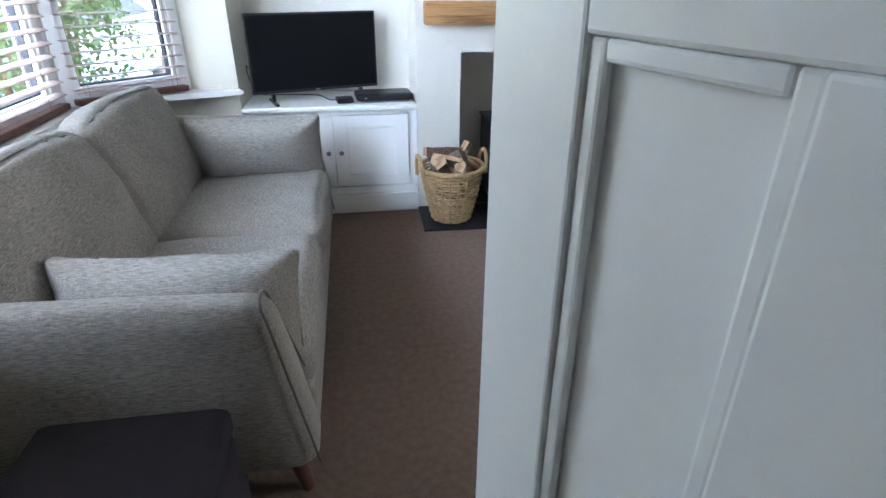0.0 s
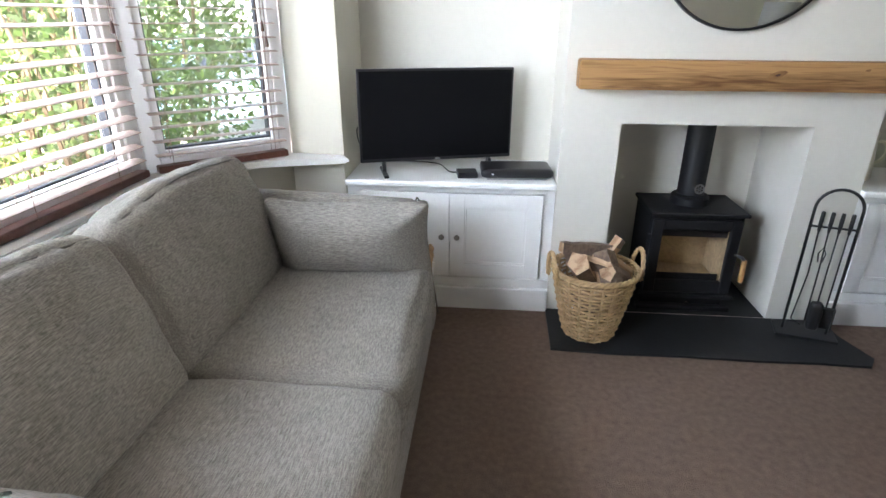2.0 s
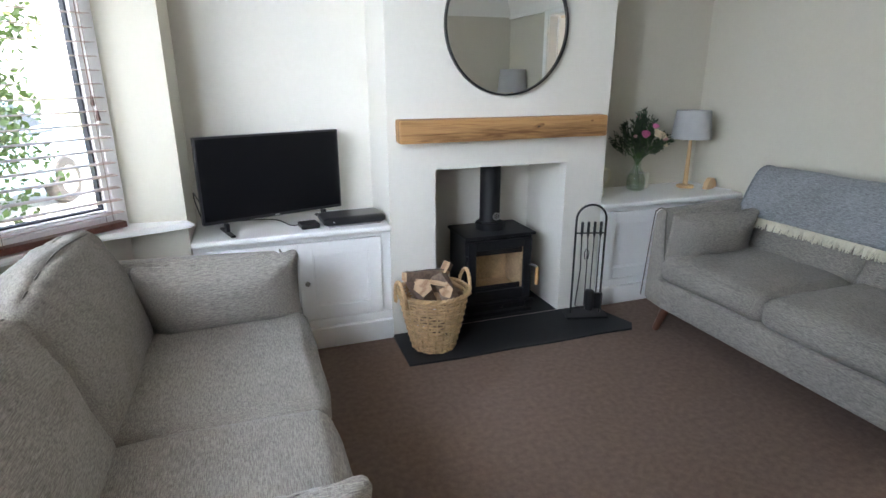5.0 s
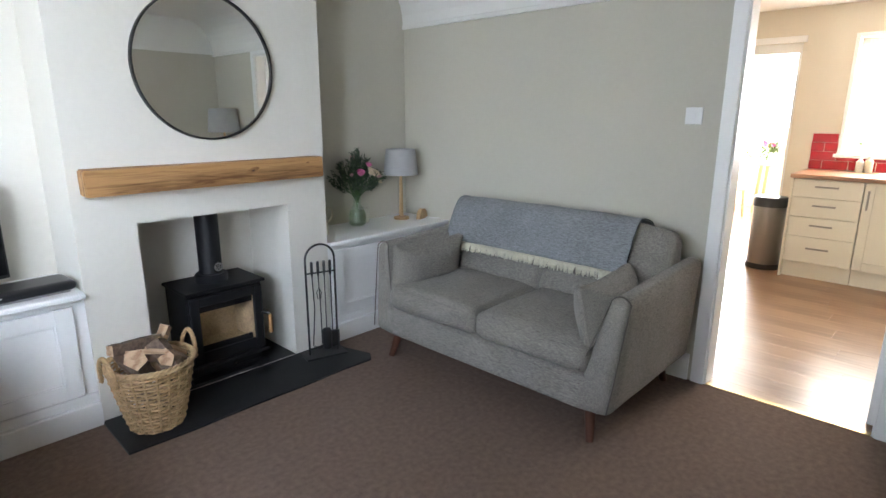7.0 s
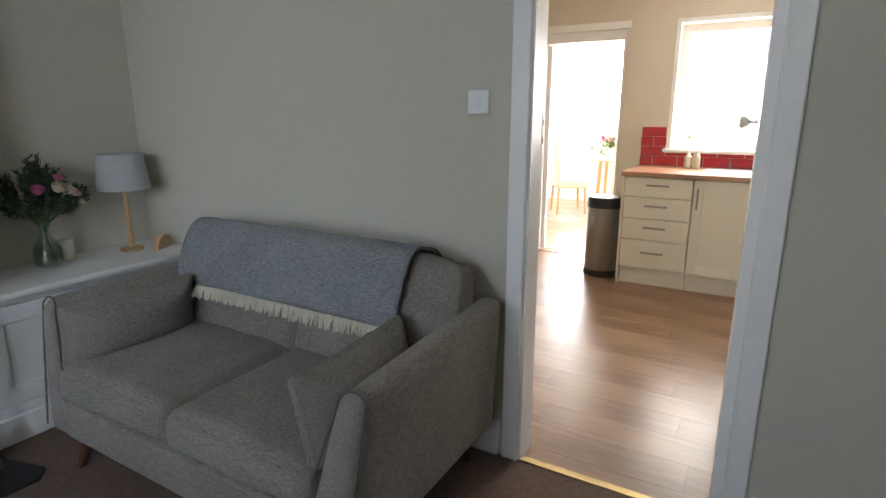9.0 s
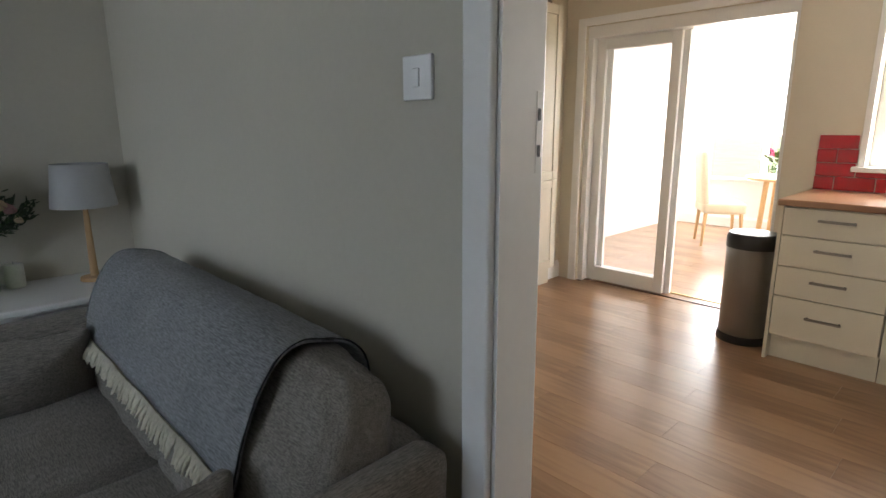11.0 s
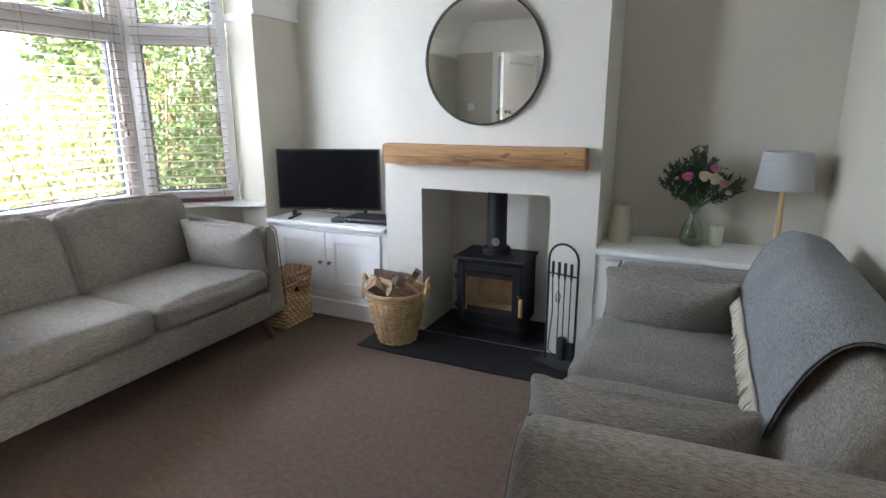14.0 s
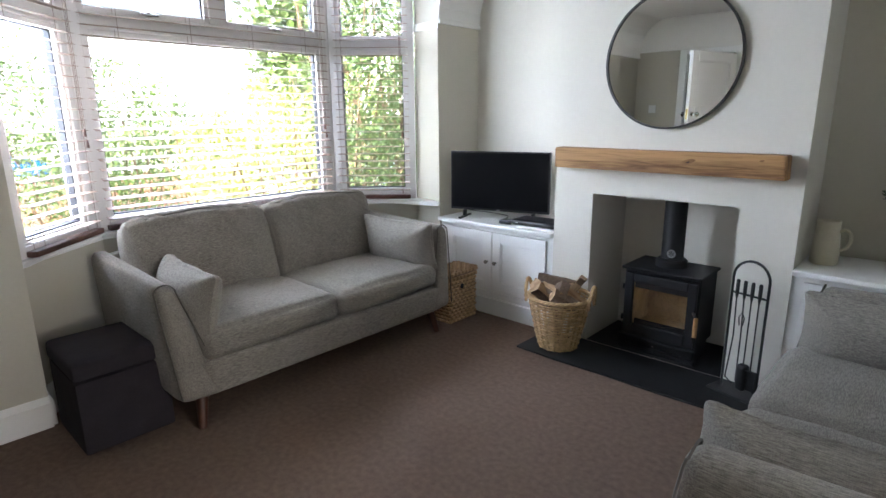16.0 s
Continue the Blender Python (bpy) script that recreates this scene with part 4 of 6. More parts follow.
def log(name, label, at, rot, n, w, sides=5, mat="split"):
    bm = bmesh.new()
    pts = [(w * (0.8 + 0.4 * random.random()) * math.cos(2 * math.pi * i / sides + 0.3), w * (0.6 + 0.4 * random.random()) * math.sin(2 * math.pi * i / sides + 0.3)) for i in range(sides)]
    prism(bm, pts, -n / 2, n / 2, "x")
    bmesh.ops.subdivide_edges(bm, edges=[e for e in bm.edges if abs(e.verts[0].co.x - e.verts[1].co.x) > n / 2], cuts=7)
    for v in bm.verts:
        v.co += Vector(noise.noise_vector(v.co * 30)) * 0.005
    ob = part(name, bm, mat, label=label, category="log", group="logs in the basket")
    faces = ob.data.polygons
    ob.data.materials.append(M["bark"])
    for f in faces:
        if (f.center - Vector((f.center.x, 0, 0))).z < -0.2 * w and abs(f.normal.x) < 0.7:
            f.material_index = 1
    ob.matrix_world = pose(*at, *rot)
    return ob


for i, (x, y, z, rx, ry, rz, n, w, sd) in enumerate([
        (1.47, 3.97, 0.405, 200, 6, 14, 0.25, 0.042, 4), (1.445, 3.86, 0.35, 30, 40, 62, 0.18, 0.056, 5), (1.54, 3.85, 0.35, 150, -35, 100, 0.18, 0.05, 5),
        (1.59, 3.92, 0.345, 60, 35, 10, 0.17, 0.036, 4), (1.50, 3.93, 0.26, 10, 5, 35, 0.26, 0.045, 6), (1.44, 3.97, 0.31, 80, -60, 140, 0.18, 0.045, 5),
        (1.55, 4.0, 0.33, 40, 62, 80, 0.18, 0.038, 4), (1.50, 3.90, 0.18, 10, 5, 120, 0.22, 0.05, 6), (1.58, 3.85, 0.33, 210, 30, 45, 0.17, 0.045, 5), (1.57, 3.98, 0.375, 20, 55, 200, 0.18, 0.042, 4), (1.50, 3.84, 0.385, 70, -12, 165, 0.15, 0.034, 5)]):
    log("log", "split firewood log with rough bark on one side", (x, y, z), (rx, ry, rz), n, w, sd)

# fire tools on their stand
ft = thing("fireside_tool_set", "black iron fireside tool stand with four tools", "fire tools", (2.502, 3.998, 0.0125), -16)
part("base_plate", boxes(((-0.125, -0.07, 0), (0.125, 0.07, 0.012)), bevel=0.003), "iron", ft)
arch = [(-0.088, 0, 0.012), (-0.088, 0, 0.60)] + [(-0.088 * math.cos(math.pi * i / 14), 0, 0.60 + 0.088 * math.sin(math.pi * i / 14)) for i in range(1, 14)] + [(0.088, 0, 0.60), (0.088, 0, 0.012)]
part("arch", tube(arch, 0.0065, 10), "iron", ft, smooth=True)
part("cross_bar", boxes(((-0.086, -0.006, 0.515), (0.086, 0.006, 0.522))), "iron", ft)
for i, x in enumerate((-0.055, -0.018, 0.019, 0.056)):
    nm = ("poker", "tongs", "brush", "shovel")[i]
    tl = part(nm, tube([(x, -0.012, 0.50), (x + (0.006 if i < 2 else 0.0), -0.012, 0.30), (x + (-0.012, 0.006, 0, 0)[i], -0.012, 0.15 if i > 1 else 0.07)] + ([(x + 0.03, -0.012, 0.045)] if i == 0 else []), 0.0035, 8), "iron", ft, smooth=True)
    part("handle", lathe([(0, 0), (0.0055, 0), (0.0085, 0.03), (0.0085, 0.085), (0.006, 0.09), (0, 0.09)], 12, (x, -0.012, 0.50)), "iron", tl, smooth="auto")
    if i == 1:
        part("grip_loop", tube([(x - 0.008, -0.012, 0.36), (x - 0.014, -0.012, 0.40), (x, -0.012, 0.43), (x + 0.014, -0.012, 0.40), (x + 0.008, -0.012, 0.36)], 0.003, 6), "iron", tl, smooth=True)
    if i == 2:
        part("bristles", soft((0.050, 0.045, 0.14), 0.016, (0.003, 0.003, 0.0), 7, pose(x, -0.012, 0.10), 0.002), "iron", tl, "dark bristle head", smooth=True)
    if i == 3:
        bm = boxes(((x - 0.035, -0.018, 0.045), (x + 0.035, -0.014, 0.15)), ((x - 0.035, -0.032, 0.045), (x - 0.031, -0.018, 0.15)), ((x + 0.031, -0.032, 0.045), (x + 0.035, -0.018, 0.15)), ((x - 0.031, -0.032, 0.146), (x + 0.031, -0.018, 0.15)))
        part("scoop", bm, "iron", tl)

# television and boxes
tv = thing("television", "flat black television with a dark glossy screen on a small stand", "television", (0.765, 4.285, 0.661), 17.3)
part("casing", boxes(((-0.370, -0.004, 0.055), (0.370, 0.030, 0.480)), ((-0.25, 0.030, 0.10), (0.25, 0.052, 0.38)), bevel=0.004), "plastic", tv)
part("screen", boxes(((-0.360, -0.0068, 0.072), (0.360, -0.0045, 0.470))), "screen", tv)
part("badge", boxes(((-0.012, -0.0062, 0.060), (0.012, -0.0045, 0.067))), "steel", tv)
for s in (-1, 1):
    part("foot", boxes(((s * 0.26 - 0.011, -0.10, 0.0), (s * 0.26 + 0.011, 0.10, 0.012)), ((s * 0.26 - 0.009, -0.02, 0.012), (s * 0.26 + 0.009, 0.02, 0.0545)), bevel=0.003), "plastic", tv)
stb = thing("television_box", "low black television recorder box with rounded ends", "recorder", (1.145, 4.235, 0.661), 4)
bm = soft((0.335, 0.19, 0.042), 0.019, (0, 0, 0.001), 9, pose(0, 0, 0.029))
part("case", bm, "plastic", stb, smooth="auto")
part("base", boxes(((-0.14, -0.085, 0), (0.14, 0.085, 0.0075)), bevel=0.002), "steel", stb)
part("light", boxes(((-0.12, -0.0965, 0.028), (-0.11, -0.094, 0.032))), "white_plastic", stb)
bx = thing("network_box", "small square black plastic box", "router", (0.915, 4.20, 0.661), 8)
part("case", boxes(((-0.048, -0.048, 0), (0.048, 0.048, 0.026)), bevel=0.006), "plastic", bx)
part("front_edge", boxes(((-0.044, -0.0495, 0.004), (0.044, -0.0482, 0.012))), "iron", bx)
cb = [(0.42, 4.46, 0.70), (0.385, 4.40, 0.80), (0.375, 4.30, 0.86), (0.385, 4.27, 0.80), (0.42, 4.32, 0.70), (0.55, 4.45, 0.666), (0.75, 4.42, 0.664), (0.83, 4.26, 0.664), (0.90, 4.25, 0.67)]
def smooth_path(P, n=8):
    P = [Vector(p) for p in P]
    Q = [P[0]] + P + [P[-1]]
    out = []
    for i in range(1, len(Q) - 2):
        for k in range(n):
            t = k / n
            a, b, c, d = Q[i - 1], Q[i], Q[i + 1], Q[i + 2]
            out.append(0.5 * ((2 * b) + (c - a) * t + (2 * a - 5 * b + 4 * c - d) * t * t + (3 * b - a - 3 * c + d) * t ** 3))
    return out + [P[-1]]
part("cable", tube(smooth_path(cb), 0.003, 6), "plastic", label="black cable looping behind the television", category="cable", smooth=True)

# seagrass hamper
hp = thing("hamper", "woven seagrass box with a lid beside the cupboard", "basket", (0.675, 3.905, 0.0))
def woven_box(name, a, b, parent, pitch=0.024):
    part("lining", boxes(((a[0] + 0.007, a[1] + 0.007, a[2]), (b[0] - 0.007, b[1] - 0.007, b[2] - 0.007))), "bark", parent)
    bm = bmesh.new()
    for face in ("-y", "+y", "-x", "+x", "+z"):
        if face == "+z":
            nu, nv, org, du, dv, nn = b[0] - a[0], b[1] - a[1], Vector((a[0], a[1], b[2])), Vector((1, 0, 0)), Vector((0, 1, 0)), Vector((0, 0, 1))
        elif "y" in face:
            nu, nv, org, du, dv, nn = b[0] - a[0], b[2] - a[2], Vector((a[0], a[1] if face[0] == "-" else b[1], a[2])), Vector((1, 0, 0)), Vector((0, 0, 1)), Vector((0, -1 if face[0] == "-" else 1, 0))
        else:
            nu, nv, org, du, dv, nn = b[1] - a[1], b[2] - a[2], Vector((a[0] if face[0] == "-" else b[0], a[1], a[2])), Vector((0, 1, 0)), Vector((0, 0, 1)), Vector((-1 if face[0] == "-" else 1, 0, 0))
        cols, rows = max(2, int(nu / 0.036)), max(1, int(nv / pitch))
        for r in range(rows):
            for c in range(cols):
                u0, u1, v0, v1 = (c + 0.5 * (r % 2)) * nu / cols, (c + 0.5 * (r % 2) + 0.90) * nu / cols, (r + 0.08) * nv / rows, (r + 0.92) * nv / rows
                u1 = min(u1, nu)
                if u1 - u0 < 0.006:
                    continue
                w = [org + du * u + dv * v - nn * 0.006 for u, v in ((u0, v0), (u1, v0), (u1, v1), (u0, v1))]
                t = [org + du * (u0 + (u1 - u0) * q) + dv * (v0 + (v1 - v0) * p) + nn * 0.006 for q, p in ((0.22, 0.25), (0.78, 0.25), (0.78, 0.75), (0.22, 0.75))]
                lo, hi = [bm.verts.new(p) for p in w], [bm.verts.new(p) for p in t]
                bm.faces.new(hi)
                for i in range(4):
                    bm.faces.new((lo[i], lo[(i + 1) % 4], hi[(i + 1) % 4], hi[i]))
    return part(name, bm, "hamper", parent)
woven_box("body", (-0.105, -0.14, 0.0), (0.085, 0.14, 0.295), hp)
woven_box("lid", (-0.112, -0.147, 0.298), (0.092, 0.147, 0.362), hp)
part("clasp_hole", lathe([(0, 0.0), (0.018, 0.0), (0.018, 0.003), (0, 0.003)], 16), "gasket", hp, "dark finger hole").matrix_local = pose(0.0, -0.147, 0.25, 90)
part("clasp_hole", lathe([(0, 0.0), (0.018, 0.0), (0.018, 0.003), (0, 0.003)], 16), "gasket", hp, "dark finger hole").matrix_local = pose(0.0895, -0.02, 0.25, 0, 90)


# ---- sofas ----
def tilt(bm, fn):
    for v in bm.verts:
        fn(v.co)
    return bm


def sofa(label, at, rz, W, back_top=0.895, inset=0.24):
    s = thing("sofa", label, "sofa", at, rz)
    H = W / 2
    ft, fb = -0.405, -0.475
    part("base", soft((W - 0.22, 0.915, 0.172), 0.022, (0, 0.004, 0), 11, pose(0, 0.0, 0.243)), "fabric", s, "upholstered front rail", smooth=True)
    for sd in (-1, 1):
        bm = soft((0.135, 0.93, 0.545), 0.045, (0.006, 0.012, 0.006), 13, pose(0, 0, 0.43), 0.002, seed=sd)
        def f(c, sd=sd):
            h = (c.z - 0.16) / 0.54
            c.x = c.x * (1.45 - 0.75 * h) + sd * (H - 0.128 + 0.083 * h)
            if c.y < 0:
                c.y += 0.065 * h * (-c.y / 0.46)
            c.z += 0.03 * h * (c.y / 0.46) * 0.5
        arm = part("arm", tilt(bm, f), "fabric_side", s, smooth=True)
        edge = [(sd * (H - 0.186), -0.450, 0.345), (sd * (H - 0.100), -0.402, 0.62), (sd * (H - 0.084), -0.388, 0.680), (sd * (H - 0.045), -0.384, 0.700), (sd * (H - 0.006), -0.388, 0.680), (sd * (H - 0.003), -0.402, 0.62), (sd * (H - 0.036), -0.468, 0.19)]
        # Thin dark tube paints the shaded outline of the arm front.
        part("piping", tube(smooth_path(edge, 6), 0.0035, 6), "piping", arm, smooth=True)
    part("back_frame", soft((W - 0.16, 0.12, 0.55), 0.04, (0, 0, 0.004), 11, pose(0, 0.405, 0.435, -4), 0.002), "fabric", s, smooth=True)
    cw = (W - 0.305) / 2
    for sd in (-1, 1):
        bm = soft((cw - 0.004, 0.66, 0.140), 0.048, (0.001, 0.020, 0.024), 19, pose(sd * cw / 2, -0.125, 0.394), 0.008, seed=3 + sd)
        c = part("seat_cushion", bm, "fabric", s, smooth=True)
        z, x0, x1, y0 = 0.415, sd * cw / 2 - cw / 2 + 0.05, sd * cw / 2 + cw / 2 - 0.05, -0.452
        part("seam", tube([(x0, -0.448, z), (sd * cw / 2, -0.471, z), (x1, -0.448, z)], 0.003, 6), "fabric", c, smooth=True)
    bw = (W - inset) / 2
    for sd in (-1, 1):
        hgt = back_top - 0.40
        bm = soft((bw - 0.004, 0.19, hgt), 0.045, (0.010, 0.038, 0.012), 31, pose(0, 0, 0), 0.010, seed=9 + sd * 2)
        def g(c, sd=sd):
            if c.z > 0:
                c.z -= 0.03 * (abs(c.x) / bw * 2) ** 3
            c.y *= 1 - 0.22 * max(0, c.z) / hgt * 2
            high = min(1.0, max(0.0, c.z / hgt * 2 + 0.15))
            crease = 0.013 * (1 - abs(noise.noise(Vector((c.x * 9 + c.z * 5, sd * 4, c.z * 2.2))))) ** 9 * high
            side = min(1.0, abs(c.x) / bw * 2) ** 3
            crease += 0.002 * (1 - abs(noise.noise(Vector((c.x * 3, sd * 7, c.z * 12 + c.x * 6))))) ** 9 * side
            c.y -= math.copysign(crease, c.y)
            c.z -= crease * 0.6 * high
        tilt(bm, g)
        bmesh.ops.transform(bm, matrix=pose(sd * bw / 2, 0.275, 0.40 + hgt / 2, -17), verts=bm.verts)
        c = part("back_cushion", bm, "fabric", s, smooth=True)
        e = [(-bw / 2 + 0.02, -0.055, hgt / 2 - 0.06), (-bw / 2 + 0.05, -0.06, hgt / 2 - 0.034), (0, -0.062, hgt / 2 - 0.004), (bw / 2 - 0.05, -0.06, hgt / 2 - 0.034), (bw / 2 - 0.02, -0.055, hgt / 2 - 0.06)]
        m = pose(sd * bw / 2, 0.275, 0.40 + hgt / 2, -17)
        if inset > 0.2:
            # Same dark tube draws the shaded seam below the cushion top.
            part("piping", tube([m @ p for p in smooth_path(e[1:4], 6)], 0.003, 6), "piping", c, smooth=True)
    for sx in (-1, 1):
        for sy in (-1, 1):
            x, y = sx * (H - 0.15), sy * 0.385
            bm = tube([(x + sx * 0.022, y + sy * 0.030, 0.0), (x - sx * 0.012, y - sy * 0.02, 0.175)], [0.019, 0.031], 16)
            part("leg", bm, "dark_wood", s, "tapered dark wooden leg", smooth="auto")
    return s


def scatter(label, at, rot, size, seed=0.0, group=""):
    t = thing("lumbar_cushion", label, "cushion", (0, 0, 0), 0, group)
    t.matrix_world = pose(*at, *rot)
    bm = soft(size, 0.035, (0, 0, size[2] * 0.28), 19, None, 0.009, seed=seed)
    def f(c):
        u, v = abs(c.x) / size[0] * 2, abs(c.y) / size[1] * 2
        k = max(0.0, 1 - 0.80 * max(u, v) ** 3.5)
        c.z *= k
        c.z += 0.007 * (math.sin(c.x * 95 + seed) + noise.noise(c * 14)) * v ** 4 * (1 - u ** 8) * (1 if c.z > 0 else -1)
        c.x *= 0.985 + 0.06 * v ** 4
        c.y *= 0.95 + 0.14 * u ** 4
    part("cover", tilt(bm, f), "fabric", t, smooth=True)
    hx, hy = size[0] / 2 - 0.002, size[1] / 2 - 0.002
    ring = []
    for i in range(64):
        a = 2 * math.pi * i / 64
        c, s_ = math.cos(a), math.sin(a)
        k = (abs(c) ** 10 + abs(s_) ** 10) ** (-0.1)
        u, v = min(1, abs(c * k)), min(1, abs(s_ * k))
        ring.append((c * k * hx * (0.985 + 0.06 * v ** 4), s_ * k * hy * (0.95 + 0.14 * u ** 4), 0))
    part("piping", tube(ring, 0.004, 6, closed=True), "fabric", t, smooth=True)
    return t


sofa("grey woven two-seat sofa standing in front of the bay window", (0.355, 2.835, 0), 90, 1.83)
sofa("small grey woven sofa with a throw over its back", (3.205, 3.032, 0), -90, 1.60, 0.885, 0.17)
scatter("grey woven lumbar cushion leaning on a sofa arm", (0.50, 3.555, 0.585), (98, 0, 3), (0.60, 0.30, 0.15), 1, "cushions on the bay sofa")
scatter("grey woven lumbar cushion leaning on a sofa arm", (0.50, 2.155, 0.556), (76, 0, -3), (0.60, 0.30, 0.15), 2, "cushions on the bay sofa")
scatter("grey woven lumbar cushion leaning on a sofa arm", (3.05, 3.645, 0.565), (98, 0, -4), (0.54, 0.27, 0.15), 3, "cushions on the small sofa")
scatter("grey woven lumbar cushion leaning on a sofa arm", (3.05, 2.445, 0.575), (78, 0, 3), (0.54, 0.27, 0.15), 4, "cushions on the small sofa")

# throw over the small sofa's back
tw = thing("throw_blanket", "grey wool throw with a cream fringe over the sofa back", "blanket", (3.205, 3.032, 0), -90)
prof = []
cy, cz, hy, hz, ta = 0.275, 0.640, 0.138, 0.262, radians(-17)
for i in range(40):
    a = radians(-18 + 206 * i / 39)
    c, s_ = math.cos(a), math.sin(a)
    k = (abs(c) ** 3.2 + abs(s_) ** 3.2) ** (-1 / 3.2)
    y, z = c * k * hy, s_ * k * hz
    prof.append((cy + y * math.cos(ta) - z * math.sin(ta), cz + y * math.sin(ta) + z * math.cos(ta)))
bm = bmesh.new()
X0, X1, NX = -0.71, 0.53, 60
grid = []
for sgn in (0, 1):
    g = []
    for j in range(NX + 1):
        x = X0 + (X1 - X0) * j / NX
        row = []
        for i, (y, z) in enumerate(prof):
            ny, nz = (y - cy), (z - cz)
            ln = math.hypot(ny, nz)
            w = 0.004 * noise.noise(Vector((x * 5, i * 0.18, 1.3))) + 0.008 * sgn + 0.006
            row.append(bm.verts.new((x + 0.004 * noise.noise(Vector((i * 0.2, j * 0.1, 5))), y + ny / ln * w, z + nz / ln * w - 0.012 * (abs(x) / 0.78) ** 3)))
        g.append(row)
    grid.append(g)
n = len(prof)
for j in range(NX):
    for i in range(n - 1):
        for s_ in (0, 1):
            g = grid[s_]
            bm.faces.new((g[j][i], g[j + 1][i], g[j + 1][i + 1], g[j][i + 1]))
for j in range(NX):
    for i in (0, n - 1):
        bm.faces.new((grid[0][j][i], grid[0][j + 1][i], grid[1][j + 1][i], grid[1][j][i]))
for i in range(n - 1):
    for j in (0, NX):
        bm.faces.new((grid[0][j][i], grid[0][j][i + 1], grid[1][j][i + 1], grid[1][j][i]))
edge1 = [v.co.copy() for v in grid[1][NX]]
edge0 = [v.co.copy() for v in grid[1][0]]
low = [grid[1][j][n - 1].co.copy() for j in range(NX + 1)]
part("cloth", bm, "throw", tw, smooth=True)
part("stitched_edge", tube([p + Vector((0.001 + 0.003 * noise.noise(p * 30), 0, 0)) for p in edge1], [0.0022 + 0.0016 * noise.noise(p * 45) for p in edge1], 6), "edge_black", tw, "black stitched edge", smooth=True)
part("stitched_edge", tube(edge0, 0.004, 6), "throw", tw, smooth=True)
bm = bmesh.new()
random.seed(2)
for k in range(290):
    f = k / 289 * NX
    a = low[min(int(f), NX - 1)].lerp(low[min(int(f) + 1, NX)], f % 1) + Vector((0, -0.004, 0.004))
    d = Vector((random.uniform(-0.012, 0.012), random.uniform(-0.034, -0.008), random.uniform(-0.054, -0.040)))
    tube([a, a + d * 0.5 + Vector((0, -0.004, 0)), a + d], [0.005, 0.0045, 0.003], 5, bm)
part("fringe", bm, "fringe", tw, "cream knotted fringe", smooth=True, kind="stuff")

# storage pouf
pf = thing("storage_pouf", "charcoal fabric storage cube with a lid beside the sofa", "pouf", (0.425, 1.80, 0), 0)
part("body", soft((0.41, 0.37, 0.33), 0.012, (0, 0, 0), 8, pose(0, 0, 0.166)), "pouf", pf, smooth="auto")
part("lid", soft((0.418, 0.378, 0.085), 0.022, (0, 0, 0.006), 9, pose(0, 0, 0.378)), "pouf", pf, smooth="auto")

# light switch
def switch(at, rz):
    s = thing("light_switch", "white plastic light switch with one rocker on the wall", "light switch", at, rz)
    part("plate", boxes(((-0.043, -0.009, -0.043), (0.043, 0, 0.043)), bevel=0.003), "white_plastic", s)
    part("rocker", boxes(((-0.010, -0.0125, -0.018), (0.010, -0.0092, 0.018)), bevel=0.0015), "white_plastic", s)
switch((XR - 0.0005, 2.382, 1.436), -90)
switch((0.43, YS + 0.0005, 1.44), 180)

# ---- things on the alcove shelf ----
SH = 0.669
vs = thing("flower_vase", "clear glass bottle vase with green water", "vase", (3.105, 4.40, SH))
out = [(0.0, 0.0), (0.045, 0.0), (0.060, 0.012), (0.064, 0.05), (0.060, 0.09), (0.045, 0.125), (0.028, 0.150), (0.024, 0.175), (0.026, 0.205), (0.034, 0.222)]
inn = [(r - 0.004, max(z, 0.006)) for r, z in reversed(out) if r > 0.01] + [(0, 0.006)]
part("glass", lathe(out + inn, 36), "clear", vs, smooth="auto")
part("water", lathe([(0, 0.0075), (0.040, 0.0075), (0.0545, 0.02), (0.0585, 0.05), (0.0545, 0.088), (0.045, 0.108), (0, 0.108)], 36), "water", vs, smooth="auto")
bq = thing("flower_bouquet", "bouquet of pink and cream roses with dark leafy sprays", "flowers", (3.105, 4.40, SH))
random.seed(11)
bm = bmesh.new()
heads = []
for k in range(72):
    a, rr = random.uniform(0, 2 * math.pi), random.uniform(0.02, 0.215)
    top = Vector((rr * math.cos(a), rr * 0.8 * math.sin(a), 0.49 - rr * 0.85 + random.uniform(-0.03, 0.055)))
    top.z = max(top.z, 0.29)
    base = Vector((0.028 * math.cos(a + 2.5), 0.028 * math.sin(a + 2.5), 0.02))
    neck = Vector((0.012 * math.cos(a), 0.012 * math.sin(a), 0.19))
    tube(smooth_path([base, neck, (neck + top) / 2 + Vector((0, 0, 0.015)), top], 4), 0.0016, 5, bm)
    heads.append((top, (top - neck).normalized()))
part("stem", bm, "stem", bq, kind="stuff", smooth=True)


def leaf(bm, p, d, ln, w, up=None):
    d = d.normalized()
    side = d.cross(up or Vector((random.uniform(-1, 1), random.uniform(-1, 1), random.uniform(-1, 1)))).normalized()
    nrm = side.cross(d)
    q = [p, p + d * ln * 0.35 + side * w / 2 + nrm * w * 0.12, p + d * ln * 0.75 + side * w * 0.32, p + d * ln - nrm * w * 0.2, p + d * ln * 0.75 - side * w * 0.32, p + d * ln * 0.35 - side * w / 2 + nrm * w * 0.12]
    vs_ = [bm.verts.new(c) for c in q]
    mid = bm.verts.new(p + d * ln * 0.5 - nrm * w * 0.1)
    for i in range(6):
        bm.faces.new((vs_[i], vs_[(i + 1) % 6], mid))


